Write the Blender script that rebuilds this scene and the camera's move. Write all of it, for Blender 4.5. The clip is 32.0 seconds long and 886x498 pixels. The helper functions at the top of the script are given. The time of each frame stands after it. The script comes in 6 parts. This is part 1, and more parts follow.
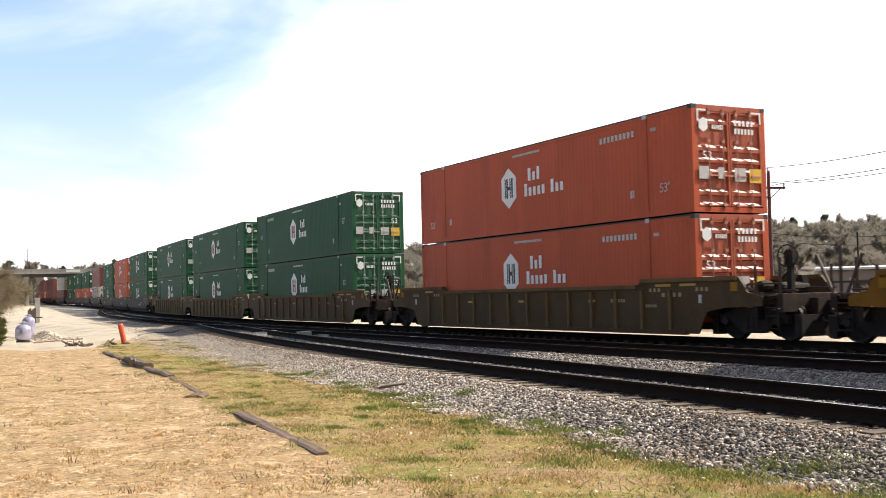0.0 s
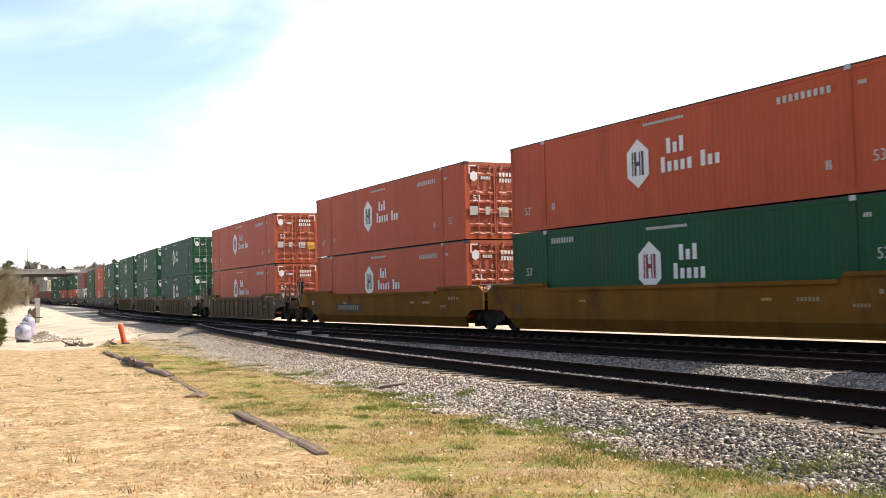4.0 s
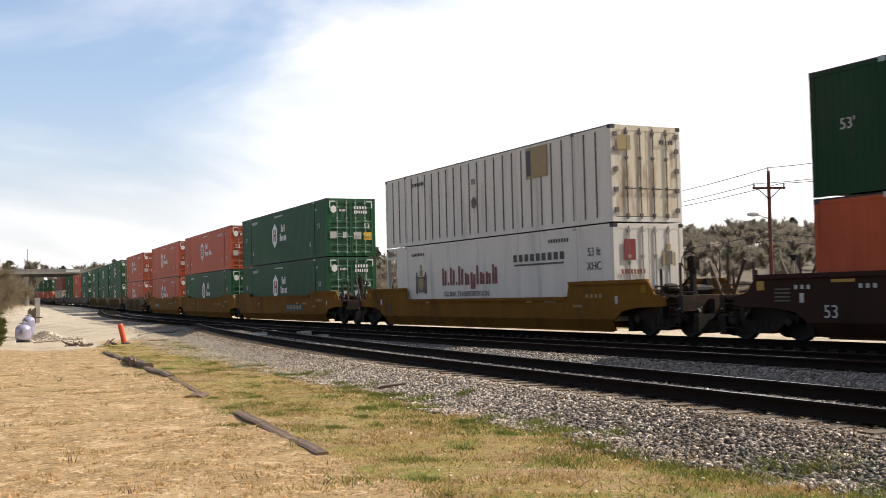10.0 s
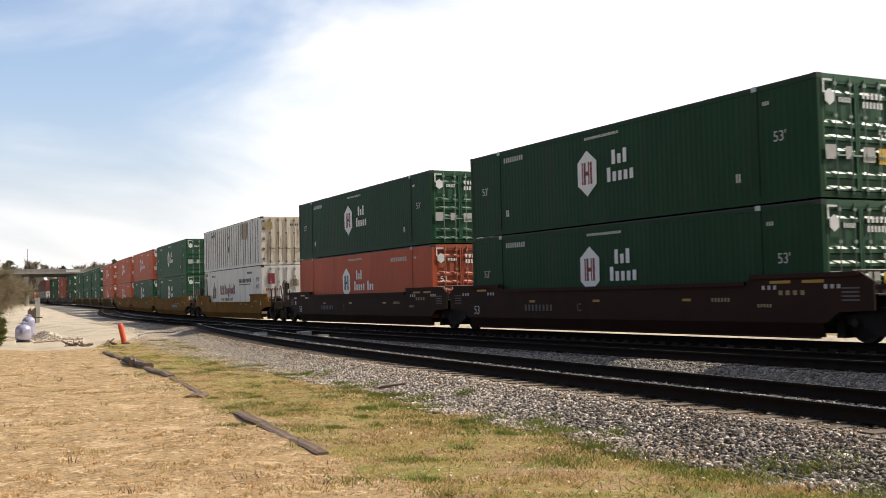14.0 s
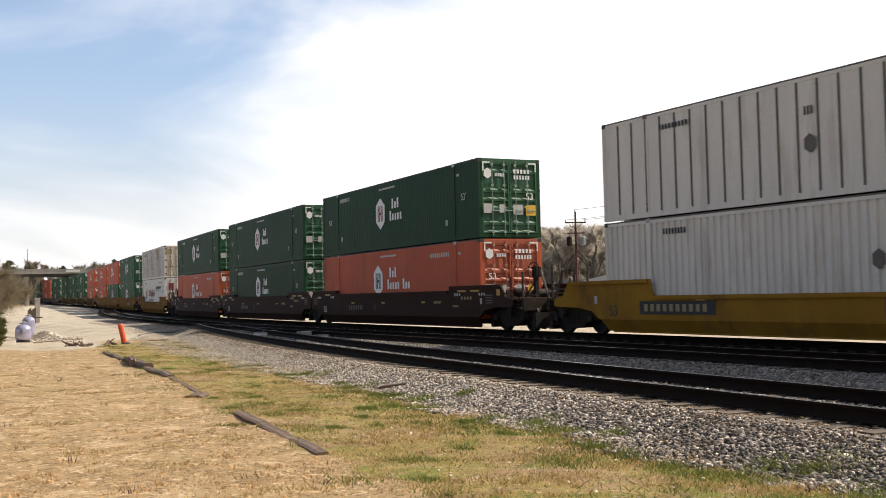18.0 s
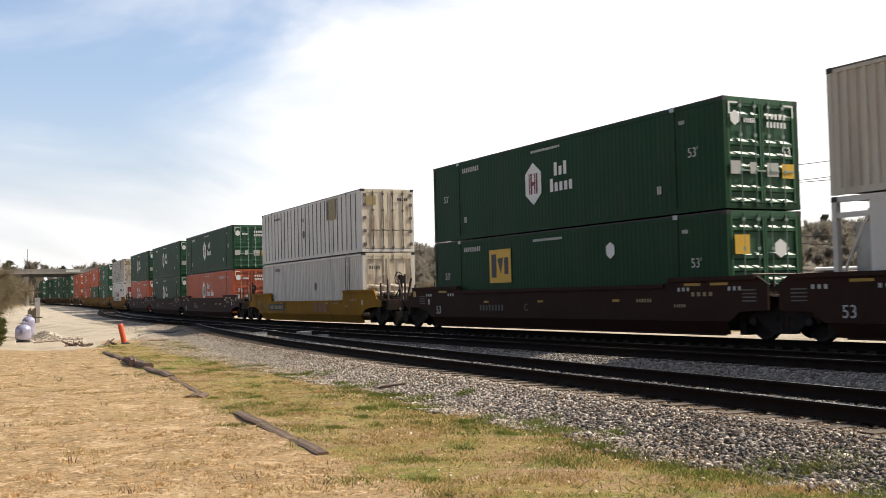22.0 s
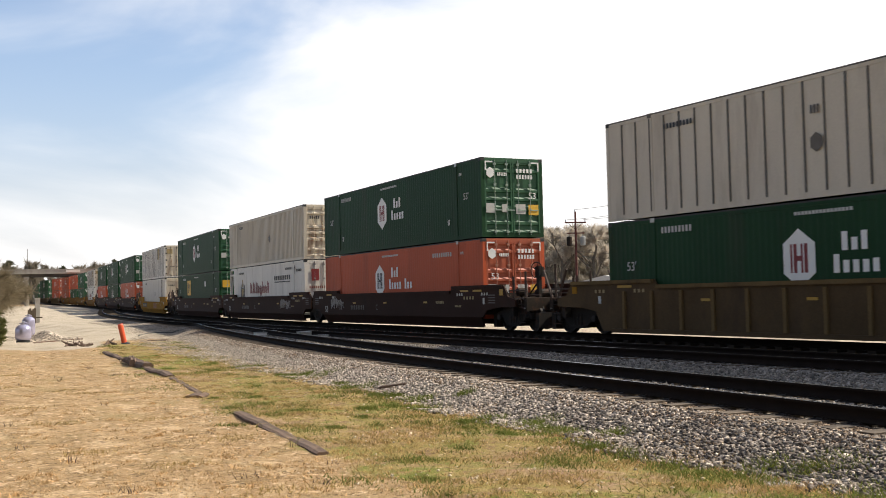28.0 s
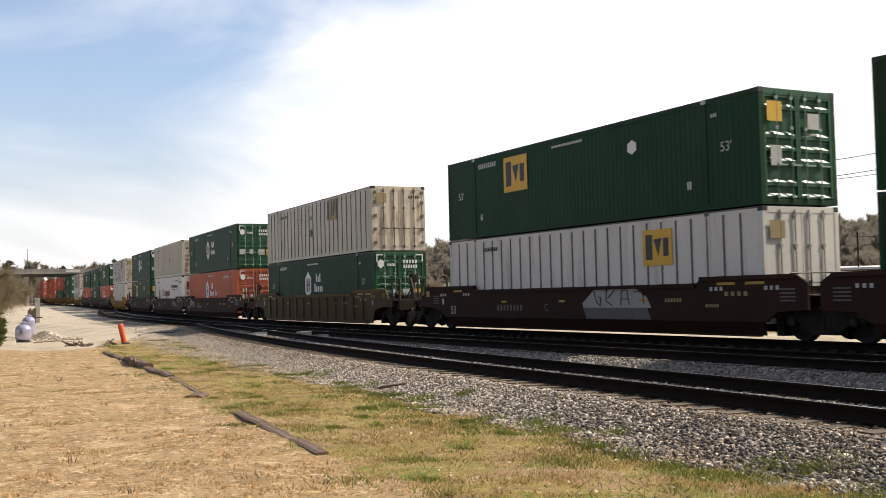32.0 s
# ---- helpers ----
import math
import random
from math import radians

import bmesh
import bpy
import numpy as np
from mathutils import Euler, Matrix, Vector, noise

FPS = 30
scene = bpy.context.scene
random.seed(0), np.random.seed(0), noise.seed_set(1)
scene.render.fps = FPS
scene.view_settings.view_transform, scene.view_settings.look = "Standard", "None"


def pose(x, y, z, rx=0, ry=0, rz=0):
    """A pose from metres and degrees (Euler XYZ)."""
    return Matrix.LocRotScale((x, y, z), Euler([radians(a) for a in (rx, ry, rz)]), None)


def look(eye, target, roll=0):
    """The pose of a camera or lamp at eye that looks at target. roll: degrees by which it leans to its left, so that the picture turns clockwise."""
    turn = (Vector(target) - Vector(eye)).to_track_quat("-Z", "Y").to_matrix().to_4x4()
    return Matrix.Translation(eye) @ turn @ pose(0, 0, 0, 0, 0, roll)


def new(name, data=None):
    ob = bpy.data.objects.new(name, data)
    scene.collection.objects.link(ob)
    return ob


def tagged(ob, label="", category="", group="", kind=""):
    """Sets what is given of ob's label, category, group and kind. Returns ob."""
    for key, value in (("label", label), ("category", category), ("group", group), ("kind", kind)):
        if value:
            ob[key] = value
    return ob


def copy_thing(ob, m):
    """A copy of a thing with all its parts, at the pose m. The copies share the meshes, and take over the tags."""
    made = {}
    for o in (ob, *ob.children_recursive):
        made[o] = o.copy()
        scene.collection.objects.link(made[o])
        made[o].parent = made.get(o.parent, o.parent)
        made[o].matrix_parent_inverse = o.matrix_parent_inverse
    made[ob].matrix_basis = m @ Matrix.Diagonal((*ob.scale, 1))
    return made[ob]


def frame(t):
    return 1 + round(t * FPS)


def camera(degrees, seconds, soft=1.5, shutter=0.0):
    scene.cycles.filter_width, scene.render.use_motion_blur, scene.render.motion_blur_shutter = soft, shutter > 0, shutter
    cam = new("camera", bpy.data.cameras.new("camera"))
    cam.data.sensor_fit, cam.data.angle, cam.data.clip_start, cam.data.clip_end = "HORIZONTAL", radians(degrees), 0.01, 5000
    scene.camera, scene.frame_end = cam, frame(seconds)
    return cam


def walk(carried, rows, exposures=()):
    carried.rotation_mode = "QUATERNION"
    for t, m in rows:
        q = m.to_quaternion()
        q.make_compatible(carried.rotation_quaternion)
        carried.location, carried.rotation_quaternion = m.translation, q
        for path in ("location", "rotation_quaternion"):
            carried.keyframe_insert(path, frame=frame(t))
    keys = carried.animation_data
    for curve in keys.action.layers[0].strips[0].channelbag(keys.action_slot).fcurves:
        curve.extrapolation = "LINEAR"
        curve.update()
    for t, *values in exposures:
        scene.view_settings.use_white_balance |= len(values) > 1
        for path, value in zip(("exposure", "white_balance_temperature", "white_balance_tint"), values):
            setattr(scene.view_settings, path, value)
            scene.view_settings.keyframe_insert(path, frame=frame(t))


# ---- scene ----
# World: x away from the viewer across the tracks, y along them, z up; z = 0 is the top of the rails.
EYE = (0.0, 0.0, 1.294)
CAM_TURN = Matrix(((0.864115, -0.001913, -0.503291),
                   (-0.502764, -0.049192, -0.863023),
                   (-0.023107, 0.998788, -0.043469)))
CAM_POSE = Matrix.Translation(EYE) @ CAM_TURN.to_4x4()
cam = camera(45.83, 32.0, soft=0.55, shutter=0.2)
walk(cam, [(0.0, CAM_POSE), (32.0, CAM_POSE)], exposures=[(0.0, 0.70, 6450, 10), (3.0, 0.88, 6450, 10), (6.0, 0.80, 6450, 10), (7.0, 0.58, 6500, 10), (9.0, 0.32, 6600, 10), (20.0, 0.30, 6650, 10), (32.0, 0.30, 6650, 10)])

# ---- light ----
SUN_EL, SUN_AZ = radians(43.5), radians(-17.0)      # azimuth from +x towards +y
SUN_DIR = Vector((math.cos(SUN_EL) * math.cos(SUN_AZ), math.cos(SUN_EL) * math.sin(SUN_AZ), math.sin(SUN_EL)))
sun = new("sun", bpy.data.lights.new("sun", "SUN"))
sun.data.energy, sun.data.angle, sun.data.color = 5.0, radians(0.6), (1.0, 0.93, 0.80)
sun.matrix_world = look(SUN_DIR * 200, (0, 0, 0))


def make_world():
    w = bpy.data.worlds.new("sky_world")
    scene.world = w
    w.use_nodes = True
    nt = w.node_tree
    nt.nodes.clear()
    N, LK = nt.nodes.new, nt.links.new
    out, bg = N("ShaderNodeOutputWorld"), N("ShaderNodeBackground")
    sky = N("ShaderNodeTexSky")
    sky.sky_type, sky.sun_disc = "NISHITA", False
    sky.sun_elevation, sky.sun_rotation = SUN_EL, math.pi / 2 - SUN_AZ
    sky.air_density, sky.dust_density, sky.ozone_density = 1.0, 1.2, 1.0
    tc = N("ShaderNodeTexCoord")
    # thin cirrus: stretched noise, thicker towards the sun
    mp = N("ShaderNodeMapping")
    mp.inputs["Rotation"].default_value = (0.25, 0.35, 0.5)
    mp.inputs["Scale"].default_value = (1.7, 3.2, 5.0)
    n1 = N("ShaderNodeTexNoise")
    n1.inputs["Scale"].default_value, n1.inputs["Detail"].default_value = 1.5, 7.0
    n1.inputs["Roughness"].default_value, n1.inputs["Distortion"].default_value = 0.5, 0.5
    dot = N("ShaderNodeVectorMath")
    dot.operation = "DOT_PRODUCT"
    dot.inputs[1].default_value = Vector((0.93, 0.30, 0.22)).normalized()
    grad = N("ShaderNodeMapRange")
    grad.inputs["From Min"].default_value, grad.inputs["From Max"].default_value = 0.68, 0.98
    grad.inputs["To Min"].default_value, grad.inputs["To Max"].default_value = -0.14, 0.42
    grad.clamp = True
    add = N("ShaderNodeMath")
    add.operation = "ADD"
    ramp = N("ShaderNodeMapRange")
    ramp.interpolation_type = "SMOOTHSTEP"
    ramp.inputs["From Min"].default_value, ramp.inputs["From Max"].default_value = 0.34, 0.76
    mix = N("ShaderNodeMix")
    mix.data_type = "RGBA"
    mix.inputs["B"].default_value = (12.5, 12.4, 12.4, 1)
    LK(tc.outputs["Generated"], mp.inputs["Vector"])
    LK(mp.outputs["Vector"], n1.inputs["Vector"])
    LK(tc.outputs["Generated"], dot.inputs[0])
    LK(dot.outputs["Value"], grad.inputs["Value"])
    LK(n1.outputs["Fac"], add.inputs[0])
    # the bank of thin cloud is highest on the sun's side and falls away along the horizon
    low = N("ShaderNodeVectorMath")
    low.operation = "DOT_PRODUCT"
    low.inputs[1].default_value = Vector((0.388, -0.181, -0.903))
    bank = N("ShaderNodeMapRange")
    bank.inputs["From Min"].default_value, bank.inputs["From Max"].default_value = -0.31, -0.01
    bank.inputs["To Min"].default_value, bank.inputs["To Max"].default_value = -0.16, 0.38
    LK(tc.outputs["Generated"], low.inputs[0])
    LK(low.outputs["Value"], bank.inputs["Value"])
    both = N("ShaderNodeMath")
    both.operation = "MAXIMUM"
    LK(grad.outputs["Result"], both.inputs[0])
    LK(bank.outputs["Result"], both.inputs[1])
    LK(both.outputs["Value"], add.inputs[1])
    LK(add.outputs["Value"], ramp.inputs["Value"])
    LK(ramp.outputs["Result"], mix.inputs["Factor"])
    sep = N("ShaderNodeSeparateXYZ")
    LK(tc.outputs["Generated"], sep.inputs["Vector"])
    hz = N("ShaderNodeMapRange")
    hz.interpolation_type = "SMOOTHSTEP"
    hz.inputs["From Min"].default_value, hz.inputs["From Max"].default_value = 0.24, -0.01
    hz.inputs["To Min"].default_value, hz.inputs["To Max"].default_value = 0.19, 0.80
    LK(sep.outputs["Z"], hz.inputs["Value"])
    haze = N("ShaderNodeMix")
    haze.data_type = "RGBA"
    haze.inputs["B"].default_value = (7.3, 7.25, 7.95, 1)
    LK(hz.outputs["Result"], haze.inputs["Factor"])
    lift = N("ShaderNodeVectorMath")
    lift.operation = "MULTIPLY"
    lift.inputs[1].default_value = (1.65, 1.8, 1.95)
    LK(sky.outputs["Color"], lift.inputs[0])
    LK(lift.outputs["Vector"], haze.inputs["A"])
    LK(haze.outputs["Result"], mix.inputs["A"])
    # the clear sky away from the sun is deeper than the hazy sky around it
    side = N("ShaderNodeVectorMath")
    side.operation = "DOT_PRODUCT"
    side.inputs[1].default_value = Vector((0.62, 0.78, 0.0)).normalized()
    LK(tc.outputs["Generated"], side.inputs[0])
    deep = N("ShaderNodeMapRange")
    deep.interpolation_type = "SMOOTHSTEP"
    deep.inputs["From Min"].default_value, deep.inputs["From Max"].default_value = -0.35, 0.45
    deep.inputs["To Min"].default_value, deep.inputs["To Max"].default_value = 0.58, 1.0
    LK(side.outputs["Value"], deep.inputs["Value"])
    tone = N("ShaderNodeVectorMath")
    tone.operation = "SCALE"
    LK(mix.outputs["Result"], tone.inputs[0])
    LK(deep.outputs["Result"], tone.inputs["Scale"])
    LK(tone.outputs["Vector"], bg.inputs["Color"])
    bg.inputs["Strength"].default_value = 0.078
    LK(bg.outputs["Background"], out.inputs["Surface"])


make_world()


# ---- materials ----
def surface(name, color, rough=0.7, metal=0.0, dark=0.75, light=1.15, scale=6.0, fine=60.0, bump=0.15, streak=1.0,
            stain=None, stain_amount=0.0, stain_scale=2.0, island=0.0, per_object=0.0, spec=0.5, thin=0.0):
    """A painted or natural surface: colour varied at two scales, optional stains, fine relief."""
    m = bpy.data.materials.new(name)
    m.use_nodes = True
    nt = m.node_tree
    N, LK = nt.nodes.new, nt.links.new
    b = nt.nodes["Principled BSDF"]
    tc = N("ShaderNodeTexCoord")
    mp = N("ShaderNodeMapping")
    mp.inputs["Scale"].default_value = (1, 1, streak)
    LK(tc.outputs["Object"], mp.inputs["Vector"])
    big, small = N("ShaderNodeTexNoise"), N("ShaderNodeTexNoise")
    big.inputs["Scale"].default_value, big.inputs["Detail"].default_value = scale, 5.0
    small.inputs["Scale"].default_value, small.inputs["Detail"].default_value = fine, 3.0
    LK(mp.outputs["Vector"], big.inputs["Vector"])
    LK(tc.outputs["Object"], small.inputs["Vector"])
    s1 = N("ShaderNodeMath")
    s1.operation = "MULTIPLY_ADD"
    s1.inputs[1].default_value, s1.inputs[2].default_value = 0.6, 0.0
    LK(big.outputs["Fac"], s1.inputs[0])
    s2 = N("ShaderNodeMath")
    s2.operation = "MULTIPLY_ADD"
    s2.inputs[1].default_value = 0.4
    LK(small.outputs["Fac"], s2.inputs[0])
    LK(s1.outputs["Value"], s2.inputs[2])
    rg = N("ShaderNodeMapRange")
    rg.inputs["From Min"].default_value, rg.inputs["From Max"].default_value = 0.3, 0.7
    rg.inputs["To Min"].default_value, rg.inputs["To Max"].default_value = dark, light
    LK(s2.outputs["Value"], rg.inputs["Value"])
    val = rg.outputs["Result"]
    if island or per_object:
        src = N("ShaderNodeNewGeometry").outputs["Random Per Island"] if island else N("ShaderNodeObjectInfo").outputs["Random"]
        amount = island or per_object
        r2 = N("ShaderNodeMapRange")
        r2.inputs["To Min"].default_value, r2.inputs["To Max"].default_value = 1 - amount, 1 + amount
        LK(src, r2.inputs["Value"])
        mu = N("ShaderNodeMath")
        mu.operation = "MULTIPLY"
        LK(val, mu.inputs[0])
        LK(r2.outputs["Result"], mu.inputs[1])
        val = mu.outputs["Value"]
    sc = N("ShaderNodeVectorMath")
    sc.operation = "SCALE"
    sc.inputs[0].default_value = color[:3]
    LK(val, sc.inputs["Scale"])
    col = sc.outputs["Vector"]
    if stain:
        st = N("ShaderNodeTexNoise")
        st.inputs["Scale"].default_value, st.inputs["Detail"].default_value = stain_scale, 8.0
        st.inputs["Roughness"].default_value = 0.65
        LK(mp.outputs["Vector"], st.inputs["Vector"])
        sr = N("ShaderNodeMapRange")
        sr.inputs["From Min"].default_value, sr.inputs["From Max"].default_value = 0.52, 0.72
        sr.inputs["To Max"].default_value = stain_amount
        LK(st.outputs["Fac"], sr.inputs["Value"])
        mx = N("ShaderNodeMix")
        mx.data_type = "RGBA"
        mx.inputs["B"].default_value = (*stain, 1)
        LK(sr.outputs["Result"], mx.inputs["Factor"])
        LK(col, mx.inputs["A"])
        col = mx.outputs["Result"]
    LK(col, b.inputs["Base Color"])
    b.inputs["Roughness"].default_value, b.inputs["Metallic"].default_value = rough, metal
    b.inputs["Specular IOR Level"].default_value = spec
    if bump:
        bp = N("ShaderNodeBump")
        bp.inputs["Strength"].default_value, bp.inputs["Distance"].default_value = bump, 0.02
        LK(s2.outputs["Value"], bp.inputs["Height"])
        LK(bp.outputs["Normal"], b.inputs["Normal"])
    if thin:
        # thin leaves and twigs pass part of the light on
        tr, mixer = N("ShaderNodeBsdfTranslucent"), N("ShaderNodeMixShader")
        LK(col, tr.inputs["Color"])
        mixer.inputs["Fac"].default_value = thin
        LK(b.outputs["BSDF"], mixer.inputs[1])
        LK(tr.outputs["BSDF"], mixer.inputs[2])
        LK(mixer.outputs["Shader"], nt.nodes["Material Output"].inputs["Surface"])
    return m


GRIME, RUST = (0.05, 0.04, 0.032), (0.16, 0.06, 0.025)
M_GREEN = surface("green_paint", (0.018, 0.086, 0.036), 0.55, 0, 0.8, 1.15, 1.2, 30, 0.03, 0.25, GRIME, 0.35, 0.9, spec=0.14)
M_GREEN_DK = surface("dark_green_paint", (0.0115, 0.050, 0.0195), 0.55, 0, 0.75, 1.15, 1.2, 30, 0.03, 0.25, GRIME, 0.4, 0.9, spec=0.14)
M_RED = surface("red_orange_paint", (0.50, 0.10, 0.042), 0.5, 0, 0.82, 1.12, 1.2, 30, 0.03, 0.25, (0.10, 0.035, 0.025), 0.35, 0.9, spec=0.14)
M_WHITE = surface("white_paint", (0.72, 0.685, 0.625), 0.5, 0, 0.82, 1.08, 1.4, 30, 0.03, 0.14, (0.24, 0.19, 0.14), 0.55, 1.6)
M_BEIGE = surface("beige_paint", (0.58, 0.525, 0.43), 0.5, 0, 0.85, 1.08, 1.4, 30, 0.03, 0.2, (0.20, 0.15, 0.10), 0.45, 1.1)
M_RUSTWHITE = surface("rust_streaked_white_paint", (0.70, 0.615, 0.48), 0.5, 0, 0.85, 1.08, 1.4, 30, 0.03, 0.16, (0.20, 0.085, 0.03), 0.95, 2.6)
M_DARKRED = surface("dark_faded_red_paint", (0.20, 0.05, 0.035), 0.5, 0, 0.8, 1.1, 1.2, 30, 0.03, 0.25, GRIME, 0.4, 0.9)
M_SEAM = surface("brown_seam_metal", (0.13, 0.115, 0.10), 0.6, 0.2, 0.8, 1.15, 3, 40, 0.05)
M_DKTRIM = surface("dark_trim", (0.03, 0.03, 0.03), 0.6, 0.2, 0.8, 1.15, 3, 40, 0.05)
M_DECAL_W = surface("white_decal", (0.80, 0.80, 0.78), 0.5, 0, 0.92, 1.04, 2, 25, 0.0)
M_PANEL = surface("dulled_white_panel", (0.50, 0.49, 0.46), 0.5, 0, 0.85, 1.08, 4, 40, 0.0)
M_DECAL_R = surface("dark_red_decal", (0.20, 0.02, 0.025), 0.5, 0, 0.9, 1.05, 2, 25, 0.0)
M_DECAL_K = surface("charcoal_decal", (0.03, 0.03, 0.032), 0.5, 0, 0.9, 1.05, 2, 25, 0.0)
M_DECAL_Y = surface("yellow_decal", (0.72, 0.42, 0.035), 0.5, 0, 0.9, 1.05, 2, 25, 0.0)
M_DECAL_T = surface("tan_decal", (0.33, 0.25, 0.12), 0.6, 0, 0.85, 1.1, 3, 25, 0.0)
M_REFLECT = surface("yellow_reflector_tape", (0.44, 0.25, 0.025), 0.4, 0, 0.9, 1.05, 3, 25, 0.0)
M_WELL_Y = surface("yellow_car_paint", (0.33, 0.17, 0.024), 0.8, 0, 0.75, 1.12, 1.0, 25, 0.05, 0.5, (0.10, 0.06, 0.03), 0.75, 0.8, spec=0.08)
M_WELL_DY = surface("grimy_yellow_car_paint", (0.225, 0.105, 0.018), 0.8, 0, 0.7, 1.15, 1.0, 25, 0.05, 0.5, (0.06, 0.035, 0.02), 0.8, 0.8, spec=0.08)
M_WELL_B = surface("rusty_brown_car_paint", (0.095, 0.060, 0.029), 0.6, 0, 0.7, 1.2, 1.0, 25, 0.06, 0.5, (0.05, 0.032, 0.022), 0.7, 0.9, spec=0.10)
M_WELL_RIB = surface("dusty_tan_rib_paint", (0.16, 0.105, 0.045), 0.75, 0, 0.7, 1.2, 1.5, 25, 0.06, 0.5, (0.05, 0.032, 0.022), 0.6, 0.9, spec=0.12)
M_WELL_M = surface("maroon_car_paint", (0.040, 0.018, 0.012), 0.7, 0, 0.75, 1.2, 1.0, 25, 0.05, 0.5, (0.022, 0.014, 0.011), 0.7, 0.9, spec=0.12)
M_WELL_G = surface("dusty_grey_car_paint", (0.075, 0.062, 0.054), 0.6, 0, 0.75, 1.2, 1.0, 25, 0.05, 0.5, (0.05, 0.04, 0.03), 0.6, 0.9, spec=0.10)
M_STEEL = surface("dark_cast_steel", (0.018, 0.015, 0.013), 0.75, 0.2, 0.7, 1.25, 5, 50, 0.1, 1, RUST, 0.4, 3, spec=0.25)
M_WHEEL = surface("worn_wheel_steel", (0.02, 0.016, 0.014), 0.7, 0.3, 0.8, 1.15, 5, 50, 0.05)
M_GALV = surface("galvanized_steel", (0.36, 0.36, 0.35), 0.4, 0.8, 0.85, 1.1, 5, 50, 0.04)
M_GREEN_DOOR = surface("glossy_green_door_paint", (0.03, 0.105, 0.05), 0.45, 0, 0.7, 1.25, 2.0, 40, 0.04, 0.25, GRIME, 0.35, 1.5, spec=0.35)
M_RED_DOOR = surface("glossy_red_door_paint", (0.42, 0.10, 0.048), 0.45, 0, 0.75, 1.2, 2.0, 40, 0.04, 0.25, (0.12, 0.04, 0.03), 0.45, 1.5, spec=0.35)
M_LOCKRED = surface("worn_red_bar", (0.50, 0.24, 0.17), 0.35, 0.3, 0.8, 1.2, 5, 50, 0.02)
M_LOCKGREEN = surface("worn_green_bar", (0.30, 0.38, 0.32), 0.35, 0.3, 0.85, 1.15, 5, 50, 0.02)
M_UNDER = surface("oily_brown_grime", (0.030, 0.021, 0.015), 0.8, 0.1, 0.6, 1.5, 4, 40, 0.15, 1, RUST, 0.45, 2.5, spec=0.2)
M_NUMBER = surface("worn_white_lettering", (0.56, 0.57, 0.54), 0.6, 0, 0.7, 1.1, 9, 60, 0.0)
M_POST = surface("rusty_post_steel", (0.075, 0.05, 0.04), 0.6, 0.4, 0.8, 1.2, 5, 50, 0.04)
M_GRAF_DIM = surface("faded_silver_spray_paint", (0.115, 0.10, 0.09), 0.6, 0.0, 0.85, 1.1, 4, 40, 0.0)
M_GRAF = surface("silver_spray_paint", (0.36, 0.34, 0.32), 0.6, 0.0, 0.85, 1.1, 4, 40, 0.0)
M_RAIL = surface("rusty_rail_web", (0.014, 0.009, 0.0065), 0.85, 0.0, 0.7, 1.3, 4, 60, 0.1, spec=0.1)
M_RAILTOP = surface("polished_rail_head", (0.42, 0.41, 0.40), 0.25, 1.0, 0.85, 1.1, 5, 80, 0.02)
M_TIE = surface("weathered_creosoted_wood", (0.085, 0.062, 0.042), 0.9, 0, 0.6, 1.4, 3, 60, 0.5, 1, (0.24, 0.18, 0.12), 0.6, 4, per_object=0.3)
# darker copy of the tie wood, with the shade under the train in its colour
M_TIE_SHADE = surface("shade_dark_wood", (0.026, 0.019, 0.014), 0.9, 0, 0.6, 1.4, 3, 60, 0.4, per_object=0.3, spec=0.15)
M_OLDWOOD = surface("grey_split_timber", (0.155, 0.10, 0.07), 0.95, 0, 0.5, 1.4, 4, 50, 0.8, 1, (0.05, 0.035, 0.03), 0.7, 5)
M_STONE = surface("granite_ballast", (0.40, 0.335, 0.27), 0.85, 0, 0.6, 1.35, 8, 90, 0.3, island=0.62)
# M_STONE toned down: train's shade between the tracks is in the colour
M_STONE_M = surface("shaded_grey_ballast", (0.26, 0.225, 0.19), 0.85, 0, 0.6, 1.35, 8, 90, 0.3, island=0.65)
M_STONE_D = surface("dark_brown_ballast", (0.15, 0.118, 0.092), 0.8, 0, 0.65, 1.35, 8, 90, 0.3, island=0.7)
M_STONE_B = surface("rust_stained_ballast", (0.20, 0.135, 0.085), 0.9, 0, 0.6, 1.35, 8, 90, 0.3, island=0.7)
M_CLOD = surface("brown_thatch", (0.54, 0.35, 0.17), 0.95, 0, 0.7, 1.3, 8, 60, 0.2, island=0.45, spec=0.1, thin=0.25)
M_LEAF = surface("pale_dead_leaf", (0.58, 0.48, 0.34), 0.9, 0, 0.8, 1.2, 8, 60, 0.1, island=0.4)
M_BARK = surface("bark", (0.16, 0.135, 0.11), 0.95, 0, 0.65, 1.3, 3, 30, 0.4)
M_POLEWOOD = surface("dark_pole_wood", (0.13, 0.045, 0.038), 0.9, 0, 0.7, 1.3, 2, 40, 0.3)
M_TWIG = surface("bare_twigs", (0.30, 0.265, 0.21), 0.95, 0, 0.8, 1.2, 0.4, 8, 0, island=0.2, spec=0.2, thin=0.45)
M_TWIG_PALE = surface("pale_budding_twigs", (0.60, 0.54, 0.46), 0.95, 0, 0.7, 1.3, 0.4, 8, 0, island=0.25, spec=0.2, thin=0.45)
M_BRUSH = surface("brown_brush_twigs", (0.25, 0.205, 0.135), 0.95, 0, 0.7, 1.3, 0.6, 8, 0, island=0.35, spec=0.2, thin=0.45)
M_PINE = surface("pine_needles", (0.09, 0.10, 0.062), 0.9, 0, 0.6, 1.4, 0.5, 8, 0, island=0.35, spec=0.2, thin=0.45)
